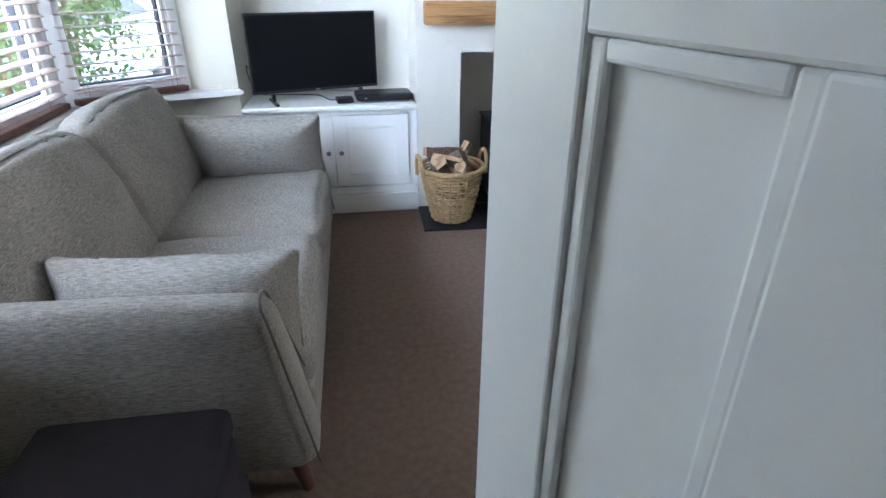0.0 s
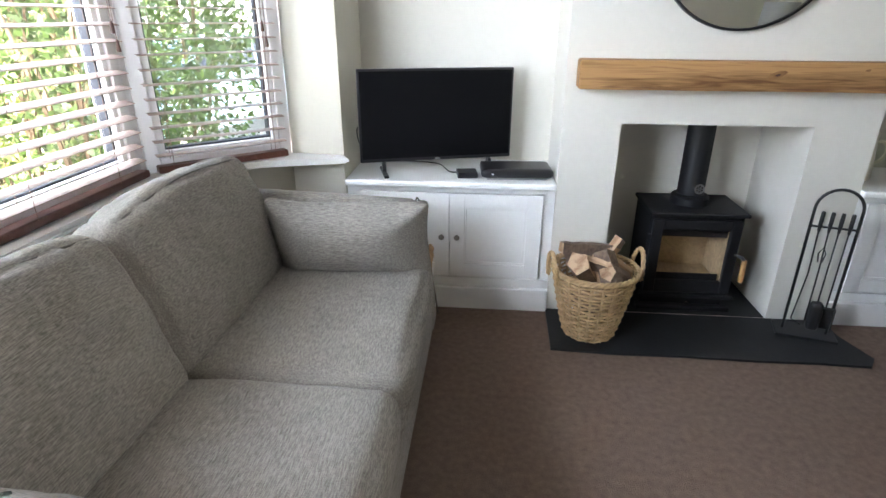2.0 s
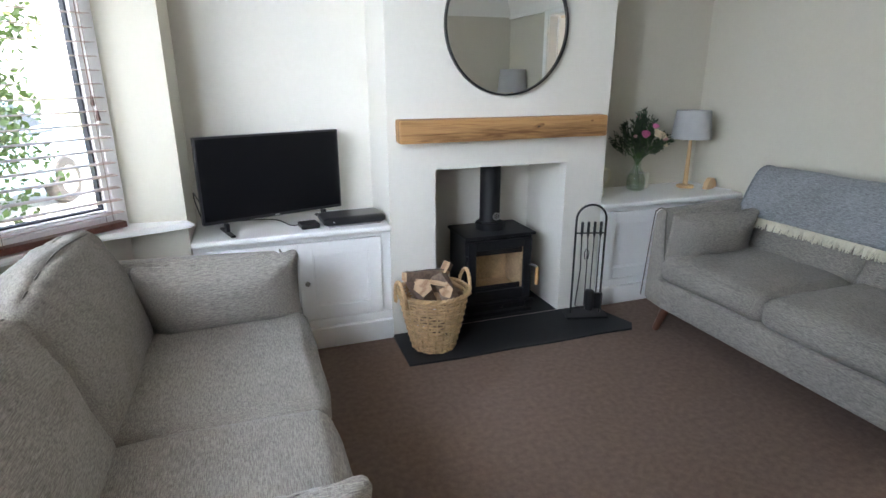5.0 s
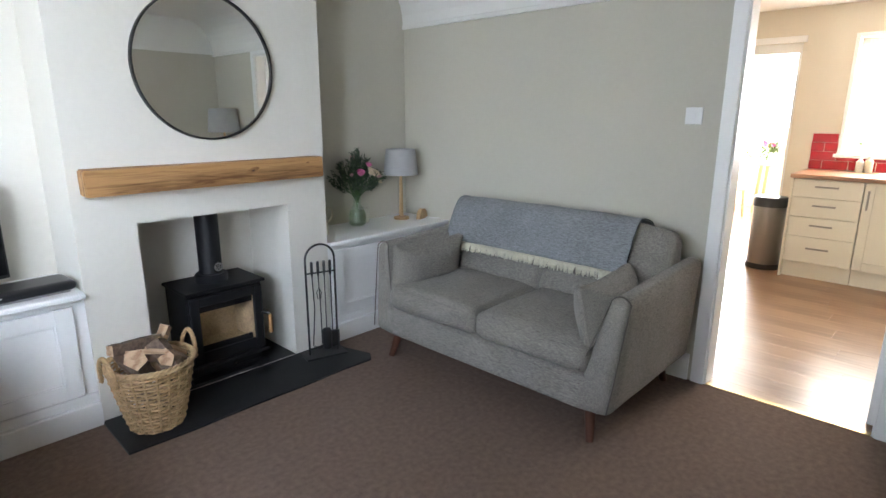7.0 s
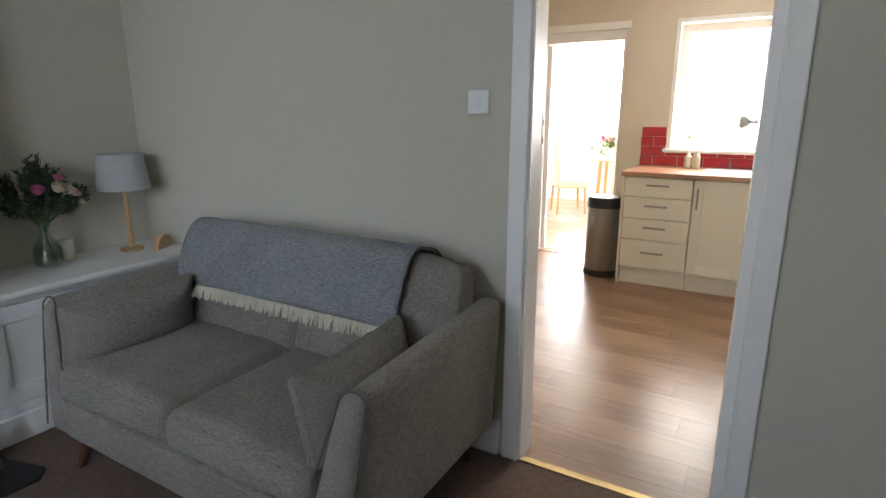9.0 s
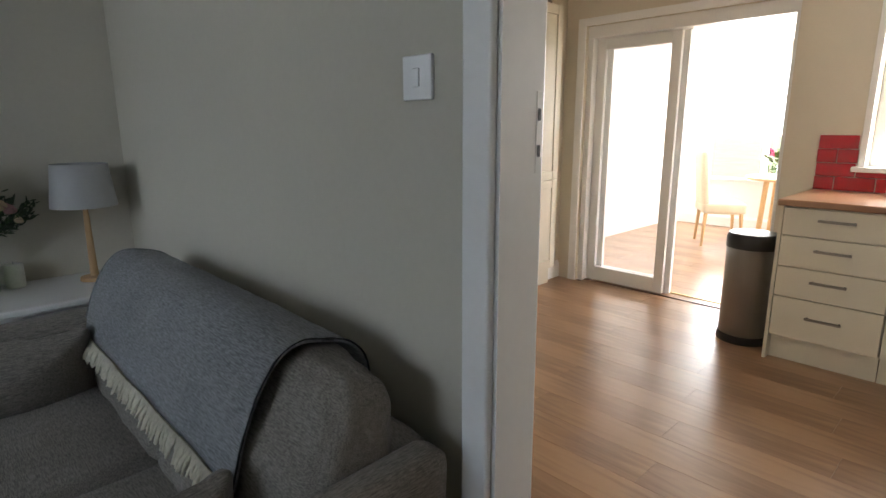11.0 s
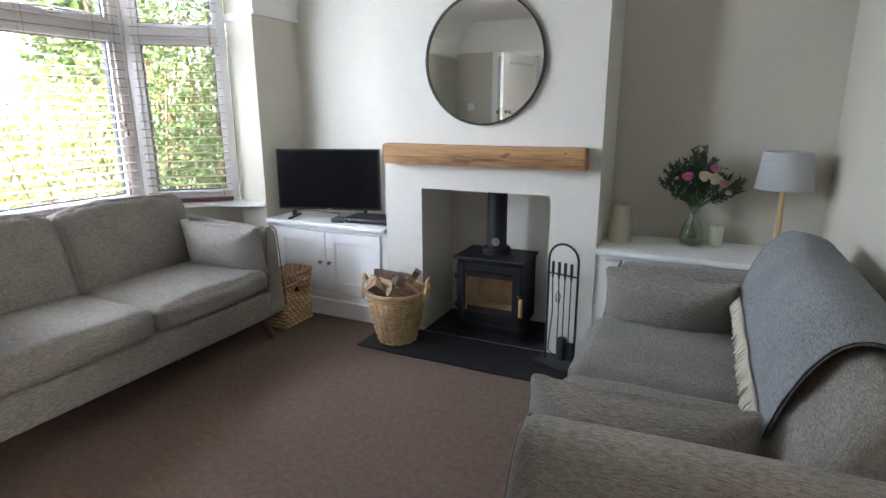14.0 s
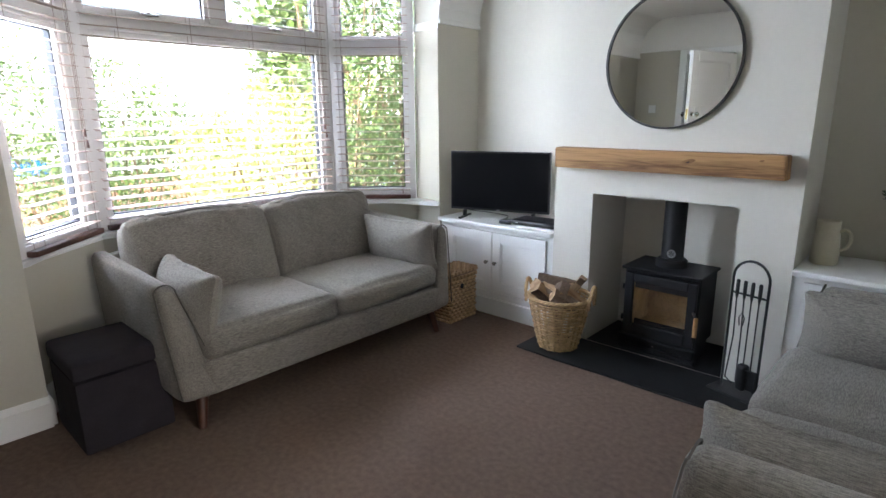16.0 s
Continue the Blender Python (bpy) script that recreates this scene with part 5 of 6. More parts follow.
bm = bmesh.new()
for top, d in heads:
    for i in range(32):
        p = top - d * random.uniform(-0.01, 0.12) + Vector((random.uniform(-1, 1), random.uniform(-1, 1), random.uniform(-1, 1))) * 0.008
        leaf(bm, p, (d + Vector((random.uniform(-1, 1), random.uniform(-1, 1), random.uniform(-0.8, 0.8))) * 0.9), random.uniform(0.018, 0.036), random.uniform(0.006, 0.012))
part("leaf_spray", bm, "leaf_dark", bq, "dark green leaf sprays", kind="stuff")


def rose(at, r, mat, label):
    bm = bmesh.new()
    for ring_, (n_, rad, tip) in enumerate(((3, 0.35, 0.2), (5, 0.62, 0.35), (6, 0.85, 0.55), (7, 1.0, 0.85))):
        for i in range(n_):
            a0 = 2 * math.pi * i / n_ + ring_ * 0.7
            cols = []
            for k in range(5):
                a = a0 + (k - 2) / 2 * (math.pi / n_) * 1.25
                col = []
                for j in range(4):
                    v = j / 3
                    rr = r * rad * (0.35 + 0.65 * math.sin(v * math.pi / 2 + 0.1)) * (1.0 + 0.12 * tip * v * v)
                    z = r * (-0.75 + 1.5 * v * (1.05 - 0.25 * rad)) - r * 0.12 * abs(k - 2) / 2 * v
                    col.append(bm.verts.new((rr * math.cos(a), rr * math.sin(a), z)))
                cols.append(col)
            for k in range(4):
                for j in range(3):
                    bm.faces.new((cols[k][j], cols[k + 1][j], cols[k + 1][j + 1], cols[k][j + 1]))
    ob = part("rose", bm, mat, bq, label, smooth=True)
    d = Vector(at) - Vector((0, 0, 0.2))
    ob.matrix_local = Matrix.Translation(at) @ d.to_track_quat("Z", "Y").to_matrix().to_4x4()


for at, r, mat, lb in (((-0.045, -0.11, 0.385), 0.026, "pink", "pink rose"), ((0.035, -0.125, 0.39), 0.029, "cream_petal", "cream rose"), ((0.085, -0.105, 0.375), 0.031, "cream_petal", "cream rose"), ((0.075, -0.05, 0.43), 0.022, "pink", "pink rose"),
                       ((0.125, -0.09, 0.355), 0.024, "blush", "blush rose"), ((0.15, -0.075, 0.31), 0.018, "cream_petal", "small cream rose"), ((-0.10, -0.08, 0.37), 0.012, "blush", "small bud"), ((0.0, 0.03, 0.48), 0.020, "blush", "blush rose")):
    rose(at, r, mat, lb)

jg = thing("ceramic_jug", "cream ceramic jug with a loop handle", "jug", (2.732, 4.33, SH), -10)
out = [(0, 0), (0.058, 0), (0.062, 0.008), (0.060, 0.06), (0.054, 0.13), (0.049, 0.19), (0.051, 0.212)]
part("body", lathe(out + [(r - 0.005, max(z, 0.008)) for r, z in reversed(out) if r > 0] + [(0, 0.008)], 40), "ceramic", jg, smooth="auto")
part("handle", tube(smooth_path([(0.050, 0, 0.165), (0.075, 0, 0.175), (0.096, 0, 0.155), (0.098, 0, 0.115), (0.080, 0, 0.085), (0.055, 0, 0.072)], 6), 0.0075, 10), "ceramic", jg, smooth=True)
cd = thing("pillar_candle", "short white pillar candle", "candle", (3.225, 4.475, SH))
part("wax", lathe([(0, 0), (0.034, 0), (0.036, 0.004), (0.036, 0.098), (0.033, 0.103), (0, 0.100)], 28), "wax", cd, smooth="auto")
part("wick", tube([(0, 0, 0.099), (0.002, 0, 0.112)], 0.001, 5), "gasket", cd)
lp = thing("table_lamp", "table lamp with a pale wooden stem and grey drum shade", "lamp", (3.502, 4.375, SH))
part("base", lathe([(0, 0), (0.056, 0), (0.058, 0.004), (0.056, 0.016), (0.020, 0.020), (0, 0.020)], 36), "light_wood", lp, smooth="auto")
part("stem", lathe([(0, 0.0205), (0.018, 0.0205), (0.016, 0.06), (0.012, 0.28), (0.009, 0.345), (0, 0.345)], 20), "light_wood", lp, smooth="auto")
part("shade", lathe([(0.130, 0.335), (0.108, 0.520), (0.106, 0.520), (0.128, 0.335), (0.130, 0.335)], 48), "shade", lp, smooth="auto")
part("bulb_holder", lathe([(0, 0.346), (0.014, 0.346), (0.014, 0.40), (0, 0.40)], 16), "white_plastic", lp, smooth="auto")
part("bulb", lathe([(0, 0.401), (0.012, 0.401), (0.028, 0.44), (0.022, 0.47), (0, 0.482)], 20), "white_plastic", lp, smooth="auto")
part("cable", tube(smooth_path([(3.52, 4.43, 0.675), (3.60, 4.44, 0.674), (3.66, 4.30, 0.674), (3.70, 4.16, 0.676)]), 0.0025, 6), "white_plastic", label="white lamp cable on the shelf", category="cable", smooth=True)
oa = thing("arch_ornament", "pale wooden ornament of nested arches on the shelf", "ornament", (3.625, 4.28, SH), 20)
for r0, r1, dx in ((0.046, 0.064, 0.0), (0.026, 0.044, 0.0), (0.0, 0.024, 0.0)):
    am = bmesh.new()
    pts = [(dx + r1 * math.cos(math.pi * i / 20), r1 * 1.15 * math.sin(math.pi * i / 20)) for i in range(21)]
    pts += [(dx + r0 * math.cos(math.pi * i / 20), r0 * 1.15 * math.sin(math.pi * i / 20)) for i in range(20, -1, -1)] if r0 else []
    prism(am, pts, -0.016, 0.016, "y")
    part("arch", am, "light_wood", oa, smooth="auto")

# floor lamp beside the kitchen door
fp = thing("floor_lamp", "floor lamp with a pale wooden stem and a grey shade", "floor lamp", (3.583, 0.905, 0))
part("base", lathe([(0, 0), (0.135, 0), (0.138, 0.006), (0.134, 0.022), (0, 0.024)], 48), "light_wood", fp, smooth="auto")
part("stem", lathe([(0, 0.0245), (0.016, 0.0245), (0.012, 0.7), (0.012, 1.26), (0, 1.26)], 20), "light_wood", fp, smooth="auto")
part("shade", lathe([(0.17, 1.24), (0.145, 1.49), (0.143, 1.49), (0.168, 1.24), (0.17, 1.24)], 48), "shade", fp, smooth="auto")


# ---- kitchen ----
KX, KN = 7.08, 4.86
SY0, SY1, SZ = 2.63, 4.14, 2.02
part("kitchen_floor_slab", boxes(((XR + WT, -0.2, -0.12), (KX + 4.6, 5.3, -0.012))), "kpaint", kind="structure")
part("kitchen_wall", boxes(((XR + WT, KN, 0), (KX + 0.25, KN + 0.12, CEIL)), ((XR + WT, -0.3, 0), (KX + 0.25, -0.18, CEIL)), ((6.86, 4.33, 0), (KX - 0.001, KN, CEIL))), "kpaint", kind="structure")
WY0, WY1, WZ0, WZ1 = 0.75, 2.19, 1.07, 2.12
part("kitchen_wall_east", boxes(((KX, -0.18, 0), (KX + 0.22, WY0, CEIL)), ((KX, WY0, 0), (KX + 0.22, WY1, WZ0)), ((KX, WY0, WZ1), (KX + 0.22, WY1, CEIL)), ((KX, WY1, 0), (KX + 0.22, SY0, CEIL)), ((KX, SY1, 0), (KX + 0.22, KN, CEIL)), ((KX, SY0, SZ + 0.09), (KX + 0.22, SY1, CEIL))), "kpaint", kind="structure", label="cream painted kitchen wall round the sliding doors", category="wall")
part("kitchen_wall_west", boxes(((XR + WT - 0.001, -0.18, 0), (XR + WT + 0.002, DY0 - 0.002, CEIL)), ((XR + WT - 0.001, DY1 + 0.002, 0), (XR + WT + 0.002, KN, CEIL)), ((XR + WT - 0.001, DY0 - 0.002, DZ + 0.002), (XR + WT + 0.002, DY1 + 0.002, CEIL))), "kpaint", kind="structure")
part("kitchen_ceiling", boxes(((XR + WT, -0.3, CEIL), (KX + 0.25, KN + 0.12, CEIL + 0.1))), "ceiling", kind="structure")
skirt("kitchen_baseboard", (KX - 0.001, 4.33), (6.86, 4.33))
skirt("kitchen_baseboard", (6.86, 4.33), (6.86, 4.60))
part("threshold", boxes(((XR - 0.004, DY0 + 0.012, 0.0), (XR + 0.03, DY1 - 0.012, 0.004)), ((KX + 0.20, SY0, 0.0), (KX + 0.235, SY1, 0.006))), "brass", kind="structure")

# sliding doors
part("sliding_frame", boxes(((KX + 0.03, SY1 - 0.05, 0), (KX + 0.19, SY1, SZ)), ((KX + 0.03, SY0, 0), (KX + 0.19, SY0 + 0.03, SZ)), ((KX + 0.03, SY0, SZ), (KX + 0.19, SY1, SZ + 0.09)),
     ((KX - 0.016, SY1, 0), (KX, SY1 + 0.07, SZ + 0.15)), ((KX - 0.016, SY0 - 0.03, SZ + 0.09), (KX, SY1, SZ + 0.15)), bevel=0.004), "white", kind="structure", label="white timber frame of the sliding doors", category="door frame")
for y0, y1, x in ((3.40, 4.09, KX + 0.10), (3.36, 4.05, KX + 0.15)):
    sdr = thing("sliding_door", "white framed glazed sliding door, slid to one side", "door", (x, y0, 0), 0)
    w = y1 - y0
    part("frame", boxes(((0, 0, 0.01), (0.035, 0.075, SZ - 0.004)), ((0, w - 0.075, 0.01), (0.035, w, SZ - 0.004)), ((0, 0.075, 0.01), (0.035, w - 0.075, 0.13)), ((0, 0.075, SZ - 0.09), (0.035, w - 0.075, SZ - 0.004)), bevel=0.004), "white", sdr)
    p = part("pane", boxes(((0.015, 0.075, 0.13), (0.020, w - 0.075, SZ - 0.09))), "pane", sdr)
    p.visible_shadow = False
part("floor_track", boxes(((KX + 0.075, SY0 + 0.03, 0.0), (KX + 0.09, SY1 - 0.05, 0.006))), "dark_wood", kind="structure")

# base units along the window wall
ux = 6.43
def unit(name, label, y0, y1, fronts):
    u = thing(name, label, "kitchen cabinet", (0, 0, 0))
    part("carcass", boxes(((ux + 0.022, y0, 0.15), (KX - 0.004, y1, 0.90))), "unit", u)
    part("plinth", boxes(((ux + 0.06, y0, 0.0), (ux + 0.075, y1, 0.148))), "unit", u)
    for kind, a, b, z0, z1 in fronts:
        if kind == "drawer":
            d = part("drawer_front", boxes(((ux, a + 0.002, z0 + 0.002), (ux + 0.02, b - 0.002, z1 - 0.002)), bevel=0.003), "unit", u)
            m = (a + b) / 2
            part("bar_handle", boxes(((ux - 0.030, m - 0.085, (z0 + z1) / 2 + 0.012), (ux - 0.022, m + 0.085, (z0 + z1) / 2 + 0.026)), ((ux - 0.022, m - 0.080, (z0 + z1) / 2 + 0.014), (ux - 0.0005, m - 0.068, (z0 + z1) / 2 + 0.024)), ((ux - 0.022, m + 0.068, (z0 + z1) / 2 + 0.014), (ux - 0.0005, m + 0.080, (z0 + z1) / 2 + 0.024)), bevel=0.002), "pewter", d, "dull metal bar handle")
        else:
            s = 0.07
            d = part("door", boxes(((ux, a + 0.002, z0), (ux + 0.02, a + s, z1)), ((ux, b - s, z0), (ux + 0.02, b - 0.002, z1)), ((ux, a + s, z0), (ux + 0.02, b - s, z0 + s)), ((ux, a + s, z1 - s), (ux + 0.02, b - s, z1)), ((ux + 0.008, a + s, z0 + s), (ux + 0.018, b - s, z1 - s)), bevel=0.002), "unit", u)
            hy = b - 0.035
            part("bar_handle", boxes(((ux - 0.030, hy - 0.007, z1 - 0.22), (ux - 0.022, hy + 0.007, z1 - 0.06)), ((ux - 0.022, hy - 0.005, z1 - 0.21), (ux - 0.0005, hy + 0.005, z1 - 0.20)), ((ux - 0.022, hy - 0.005, z1 - 0.08), (ux - 0.0005, hy + 0.005, z1 - 0.07)), bevel=0.002), "pewter", d, "dull metal bar handle")
unit("drawer_unit", "ivory kitchen unit of four drawers with steel bar handles", 1.905, 2.415, [("drawer", 1.905, 2.415, 0.74, 0.895), ("drawer", 1.905, 2.415, 0.565, 0.738), ("drawer", 1.905, 2.415, 0.39, 0.563), ("drawer", 1.905, 2.415, 0.152, 0.388)])
unit("sink_unit", "ivory kitchen unit with framed doors under the sink", 0.90, 1.90, [("door", 1.40, 1.90, 0.152, 0.895), ("door", 0.90, 1.40, 0.152, 0.895)])
part("end_panel", boxes(((ux + 0.0, 2.417, 0.0), (KX - 0.004, 2.435, 0.90))), "unit", label="ivory end panel of the kitchen units", category="cabinet panel")
part("worktop", boxes(((ux - 0.02, 0.5, 0.902), (KX - 0.004, 2.445, 0.938)), bevel=0.005), "worktop", label="wood-look laminate kitchen worktop", category="worktop")
sk = thing("sink", "inset stainless steel sink with a drainer", "sink", (6.75, 1.42, 0.939))
part("bowl", boxes(((-0.20, -0.45, 0), (0.20, 0.45, 0.006)), ((-0.19, -0.44, 0.006), (0.19, 0.44, 0.010)), bevel=0.003), "steel", sk)
tp = thing("mixer_tap", "swan-neck chrome mixer tap", "tap", (6.97, 1.50, 0.939))
part("spout", tube(smooth_path([(0, 0, 0), (0, 0, 0.20), (-0.01, 0.02, 0.27), (-0.06, 0.05, 0.31), (-0.11, 0.09, 0.29), (-0.125, 0.10, 0.24)]), 0.011, 12), "chrome", tp, smooth=True)
part("lever", tube([(0, -0.02, 0.06), (0, -0.09, 0.09)], 0.007, 10), "chrome", tp, smooth=True)
for i, (y, hgt, mt) in enumerate(((2.02, 0.115, "wax"), (1.955, 0.125, "ceramic"))):
    sb = thing("soap_bottle", ("white soap bottle", "cream soap bottle with a pump")[i] + " on the worktop", "soap bottle", (6.93, y, 0.939))
    part("bottle", lathe([(0, 0), (0.030, 0), (0.032, 0.01), (0.032, hgt - 0.02), (0.014, hgt), (0.012, hgt + 0.015), (0, hgt + 0.015)], 20), mt, sb, smooth="auto")
    part("pump", tube([(0, 0, hgt + 0.015), (0, 0, hgt + 0.045), (-0.03, 0, hgt + 0.045)], 0.004, 8), "white_plastic", sb)
# kitchen window
kw = thing("window_4", "white plastic kitchen window over the sink", "window", (KX + 0.12, WY0, 0), 0)
part("window_frame", boxes(((0, 0, WZ0 + 0.02), (0.06, 0.06, WZ1)), ((0, WY1 - WY0 - 0.06, WZ0 + 0.02), (0.06, WY1 - WY0, WZ1)), ((0, 0.06, WZ0 + 0.02), (0.06, WY1 - WY0 - 0.06, WZ0 + 0.09)), ((0, 0.06, WZ1 - 0.07), (0.06, WY1 - WY0 - 0.06, WZ1)), ((0, 0.68, WZ0 + 0.09), (0.06, 0.75, WZ1 - 0.07)), bevel=0.004), "upvc", kw)
part("window_sill", boxes(((-0.17, -0.03, WZ0 - 0.012), (0.06, WY1 - WY0 + 0.06, WZ0 + 0.019)), bevel=0.005), "white", kw)
p = part("pane", boxes(((0.028, 0.06, WZ0 + 0.09), (0.032, 0.68, WZ1 - 0.07)), ((0.028, 0.75, WZ0 + 0.09), (0.032, WY1 - WY0 - 0.06, WZ1 - 0.07))), "pane", kw)
p.visible_shadow = False
part("window_trim", boxes(((KX - 0.012, WY1, WZ0), (KX, WY1 + 0.035, WZ1 + 0.035)), ((KX - 0.012, WY0, WZ1), (KX, WY1, WZ1 + 0.035)), bevel=0.003), "white", kind="structure")
# bin
bn = thing("pedal_bin", "tall brushed steel bin with a black lid and base", "bin", (6.66, 2.62, 0.0))
part("body", lathe([(0, 0.03), (0.138, 0.03), (0.142, 0.05), (0.142, 0.63), (0, 0.63)], 48), "bin_steel", bn, smooth="auto")
part("base_ring", lathe([(0, 0), (0.150, 0), (0.152, 0.01), (0.148, 0.045), (0.1425, 0.05), (0.1425, 0.0455), (0, 0.029)], 48), "plastic", bn, smooth="auto")
part("lid", lathe([(0.143, 0.60), (0.147, 0.60), (0.147, 0.665), (0.135, 0.69), (0.09, 0.695), (0, 0.695), (0, 0.631), (0.143, 0.631)], 48), "plastic", bn, smooth="auto")
# tall and low units on the north side
def front(u, x0, x1, z0, z1, hz, hx, yf=4.20):
    s = 0.07
    d = part("door", boxes(((x0 + 0.002, yf, z0), (x0 + s, yf + 0.02, z1)), ((x1 - s, yf, z0), (x1 - 0.002, yf + 0.02, z1)), ((x0 + s, yf, z0), (x1 - s, yf + 0.02, z0 + s)), ((x0 + s, yf, z1 - s), (x1 - s, yf + 0.02, z1)), ((x0 + s, yf + 0.008, z0 + s), (x1 - s, yf + 0.018, z1 - s)), bevel=0.002), "unit", u)
    part("bow_handle", tube(smooth_path([(hx, yf, hz - 0.07), (hx, yf - 0.028, hz - 0.05), (hx, yf - 0.034, hz), (hx, yf - 0.028, hz + 0.05), (hx, yf, hz + 0.07)]), 0.006, 8), "steel", d, "steel bow handle", smooth=True)
tu = thing("tall_unit", "tall ivory kitchen larder unit with two framed doors", "kitchen cabinet", (0, 0, 0))
part("carcass", boxes(((6.26, 4.222, 0.15), (6.84, KN - 0.002, 2.25))), "unit", tu)
part("plinth", boxes(((6.26, 4.26, 0), (6.84, 4.275, 0.148))), "unit", tu)
front(tu, 6.26, 6.84, 0.152, 0.90, 0.74, 6.32)
front(tu, 6.26, 6.84, 0.905, 2.24, 1.07, 6.32)
for i in range(3):
    lu = thing("base_unit", "ivory kitchen base unit with a framed door", "kitchen cabinet", (0, 0, 0), 0, "north base units")
    x0, x1 = 4.45 + i * 0.6, 5.05 + i * 0.6
    part("carcass", boxes(((x0, 4.222, 0.15), (x1, KN - 0.002, 0.90))), "unit", lu)
    part("plinth", boxes(((x0, 4.26, 0), (x1, 4.275, 0.148))), "unit", lu)
    front(lu, x0, x1, 0.152, 0.895, 0.80, x0 + 0.035)
    wu = thing("wall_unit", "ivory kitchen wall unit with a framed door", "kitchen cabinet", (0, 0, 0), 0, "north wall units")
    part("carcass", boxes(((x0, 4.542, 1.42), (x1, KN - 0.002, 2.25))), "unit", wu)
    front(wu, x0, x1, 1.42, 2.25, 1.52, x0 + 0.035, 4.52)
part("worktop", boxes(((4.44, 4.18, 0.902), (6.258, KN - 0.002, 0.938)), bevel=0.005), "worktop", label="wood-look laminate worktop on the north side", category="worktop")


# ---- garden room beyond the sliding doors ----
GX0, GX1, GY0, GY1 = KX + 0.221, 10.75, 1.55, 4.95
part("garden_room_wall", boxes(((GX1, GY0, 0), (GX1 + 0.12, GY1, 0.62)), ((GX0, GY1, 0), (GX1 + 0.12, GY1 + 0.12, 2.3)), ((GX0, GY0 - 0.12, 0), (GX1 + 0.12, GY0, 0.6)), ((GX1, GY0, 2.1), (GX1 + 0.12, GY1, 2.3)), ((GX0, GY0 - 0.12, 2.1), (GX1 + 0.12, GY0, 2.3)), ((GX1, 4.55, 0.62), (GX1 + 0.12, GY1, 2.1))), "white", kind="structure")
part("garden_room_ceiling", boxes(((GX0, GY0 - 0.12, 2.3), (GX1 + 0.12, GY1 + 0.12, 2.4))), "white", kind="structure")
skirt("garden_baseboard", (GX1, GY0), (GX1, GY1))
gw = thing("window_5", "white framed garden room windows", "window", (GX1 + 0.03, 0, 0))
part("window_frame", boxes(*[((0, y, 0.62), (0.06, y + 0.06, 2.1)) for y in (1.55, 2.3, 3.05, 3.8, 4.49)], *[((0.002, y, 1.62), (0.058, y + 0.69, 1.67)) for y in (1.61, 2.36, 3.11, 3.86)][0:3], bevel=0.0), "upvc", gw)
part("window_sill", boxes(((-0.10, GY0 + 0.01, 0.622), (-0.001, 4.55, 0.645))), "white", gw)
tbl = thing("dining_table", "round wooden dining table with a vase of pink flowers", "table", (10.15, 3.35, 0))
part("tabletop", lathe([(0, 0.72), (0.44, 0.72), (0.45, 0.73), (0.45, 0.745), (0.44, 0.75), (0, 0.75)], 48), "light_wood", tbl, smooth="auto")
for a in (45, 135, 225, 315):
    part("leg", tube([(0.30 * math.cos(radians(a)), 0.30 * math.sin(radians(a)), 0), (0.26 * math.cos(radians(a)), 0.26 * math.sin(radians(a)), 0.719)], 0.028, 10), "light_wood", tbl, smooth="auto")
def dining_chair(at, rz):
    c = thing("dining_chair", "cream upholstered dining chair with a high back and wooden legs", "chair", at, rz, "chairs round the table")
    part("seat", soft((0.45, 0.45, 0.12), 0.03, (0, 0, 0.01), 7, pose(0, 0, 0.43)), "chair", c, smooth=True)
    part("backrest", soft((0.44, 0.07, 0.66), 0.03, (0, 0.01, 0), 7, pose(0, 0.21, 0.72, -6)), "chair", c, smooth=True)
    for sx in (-1, 1):
        for sy in (-1, 1):
            part("leg", tube([(sx * 0.20, sy * 0.20, 0), (sx * 0.185, sy * 0.18, 0.375)], [0.014, 0.021], 8), "light_wood", c, smooth="auto")
    return c
dining_chair((9.55, 3.86, 0), 32)
dining_chair((9.95, 2.62, 0), 165)
dining_chair((9.62, 3.05, 0), 105)
fv = thing("flower_vase", "small glass vase of pink and white flowers on the dining table", "vase", (10.0, 3.42, 0.751))
part("glass", lathe([(0, 0), (0.04, 0), (0.045, 0.14), (0.042, 0.14), (0.037, 0.006), (0, 0.006)], 20), "clear", fv, smooth="auto")
bm = bmesh.new()
bm2 = bmesh.new()
random.seed(8)
for i in range(60):
    d = Vector((random.uniform(-1, 1), random.uniform(-1, 1), random.uniform(0.5, 1.6))).normalized()
    leaf(bm, Vector((0, 0, 0.14)) + d * random.uniform(0.0, 0.14), d, 0.07, 0.03)
for i in range(7):
    p = Vector((random.uniform(-0.09, 0.09), random.uniform(-0.02, 0.14), random.uniform(0.24, 0.33)))
    for k in range(14):
        d = Vector((random.uniform(-1, 1), random.uniform(-1, 1), random.uniform(-0.6, 1))).normalized()
        leaf(bm2, p, d, 0.03, 0.03)
part("leaves", bm, "leaf", fv, kind="stuff")
part("petals", bm2, "pink", fv, "pink blossoms", kind="stuff")


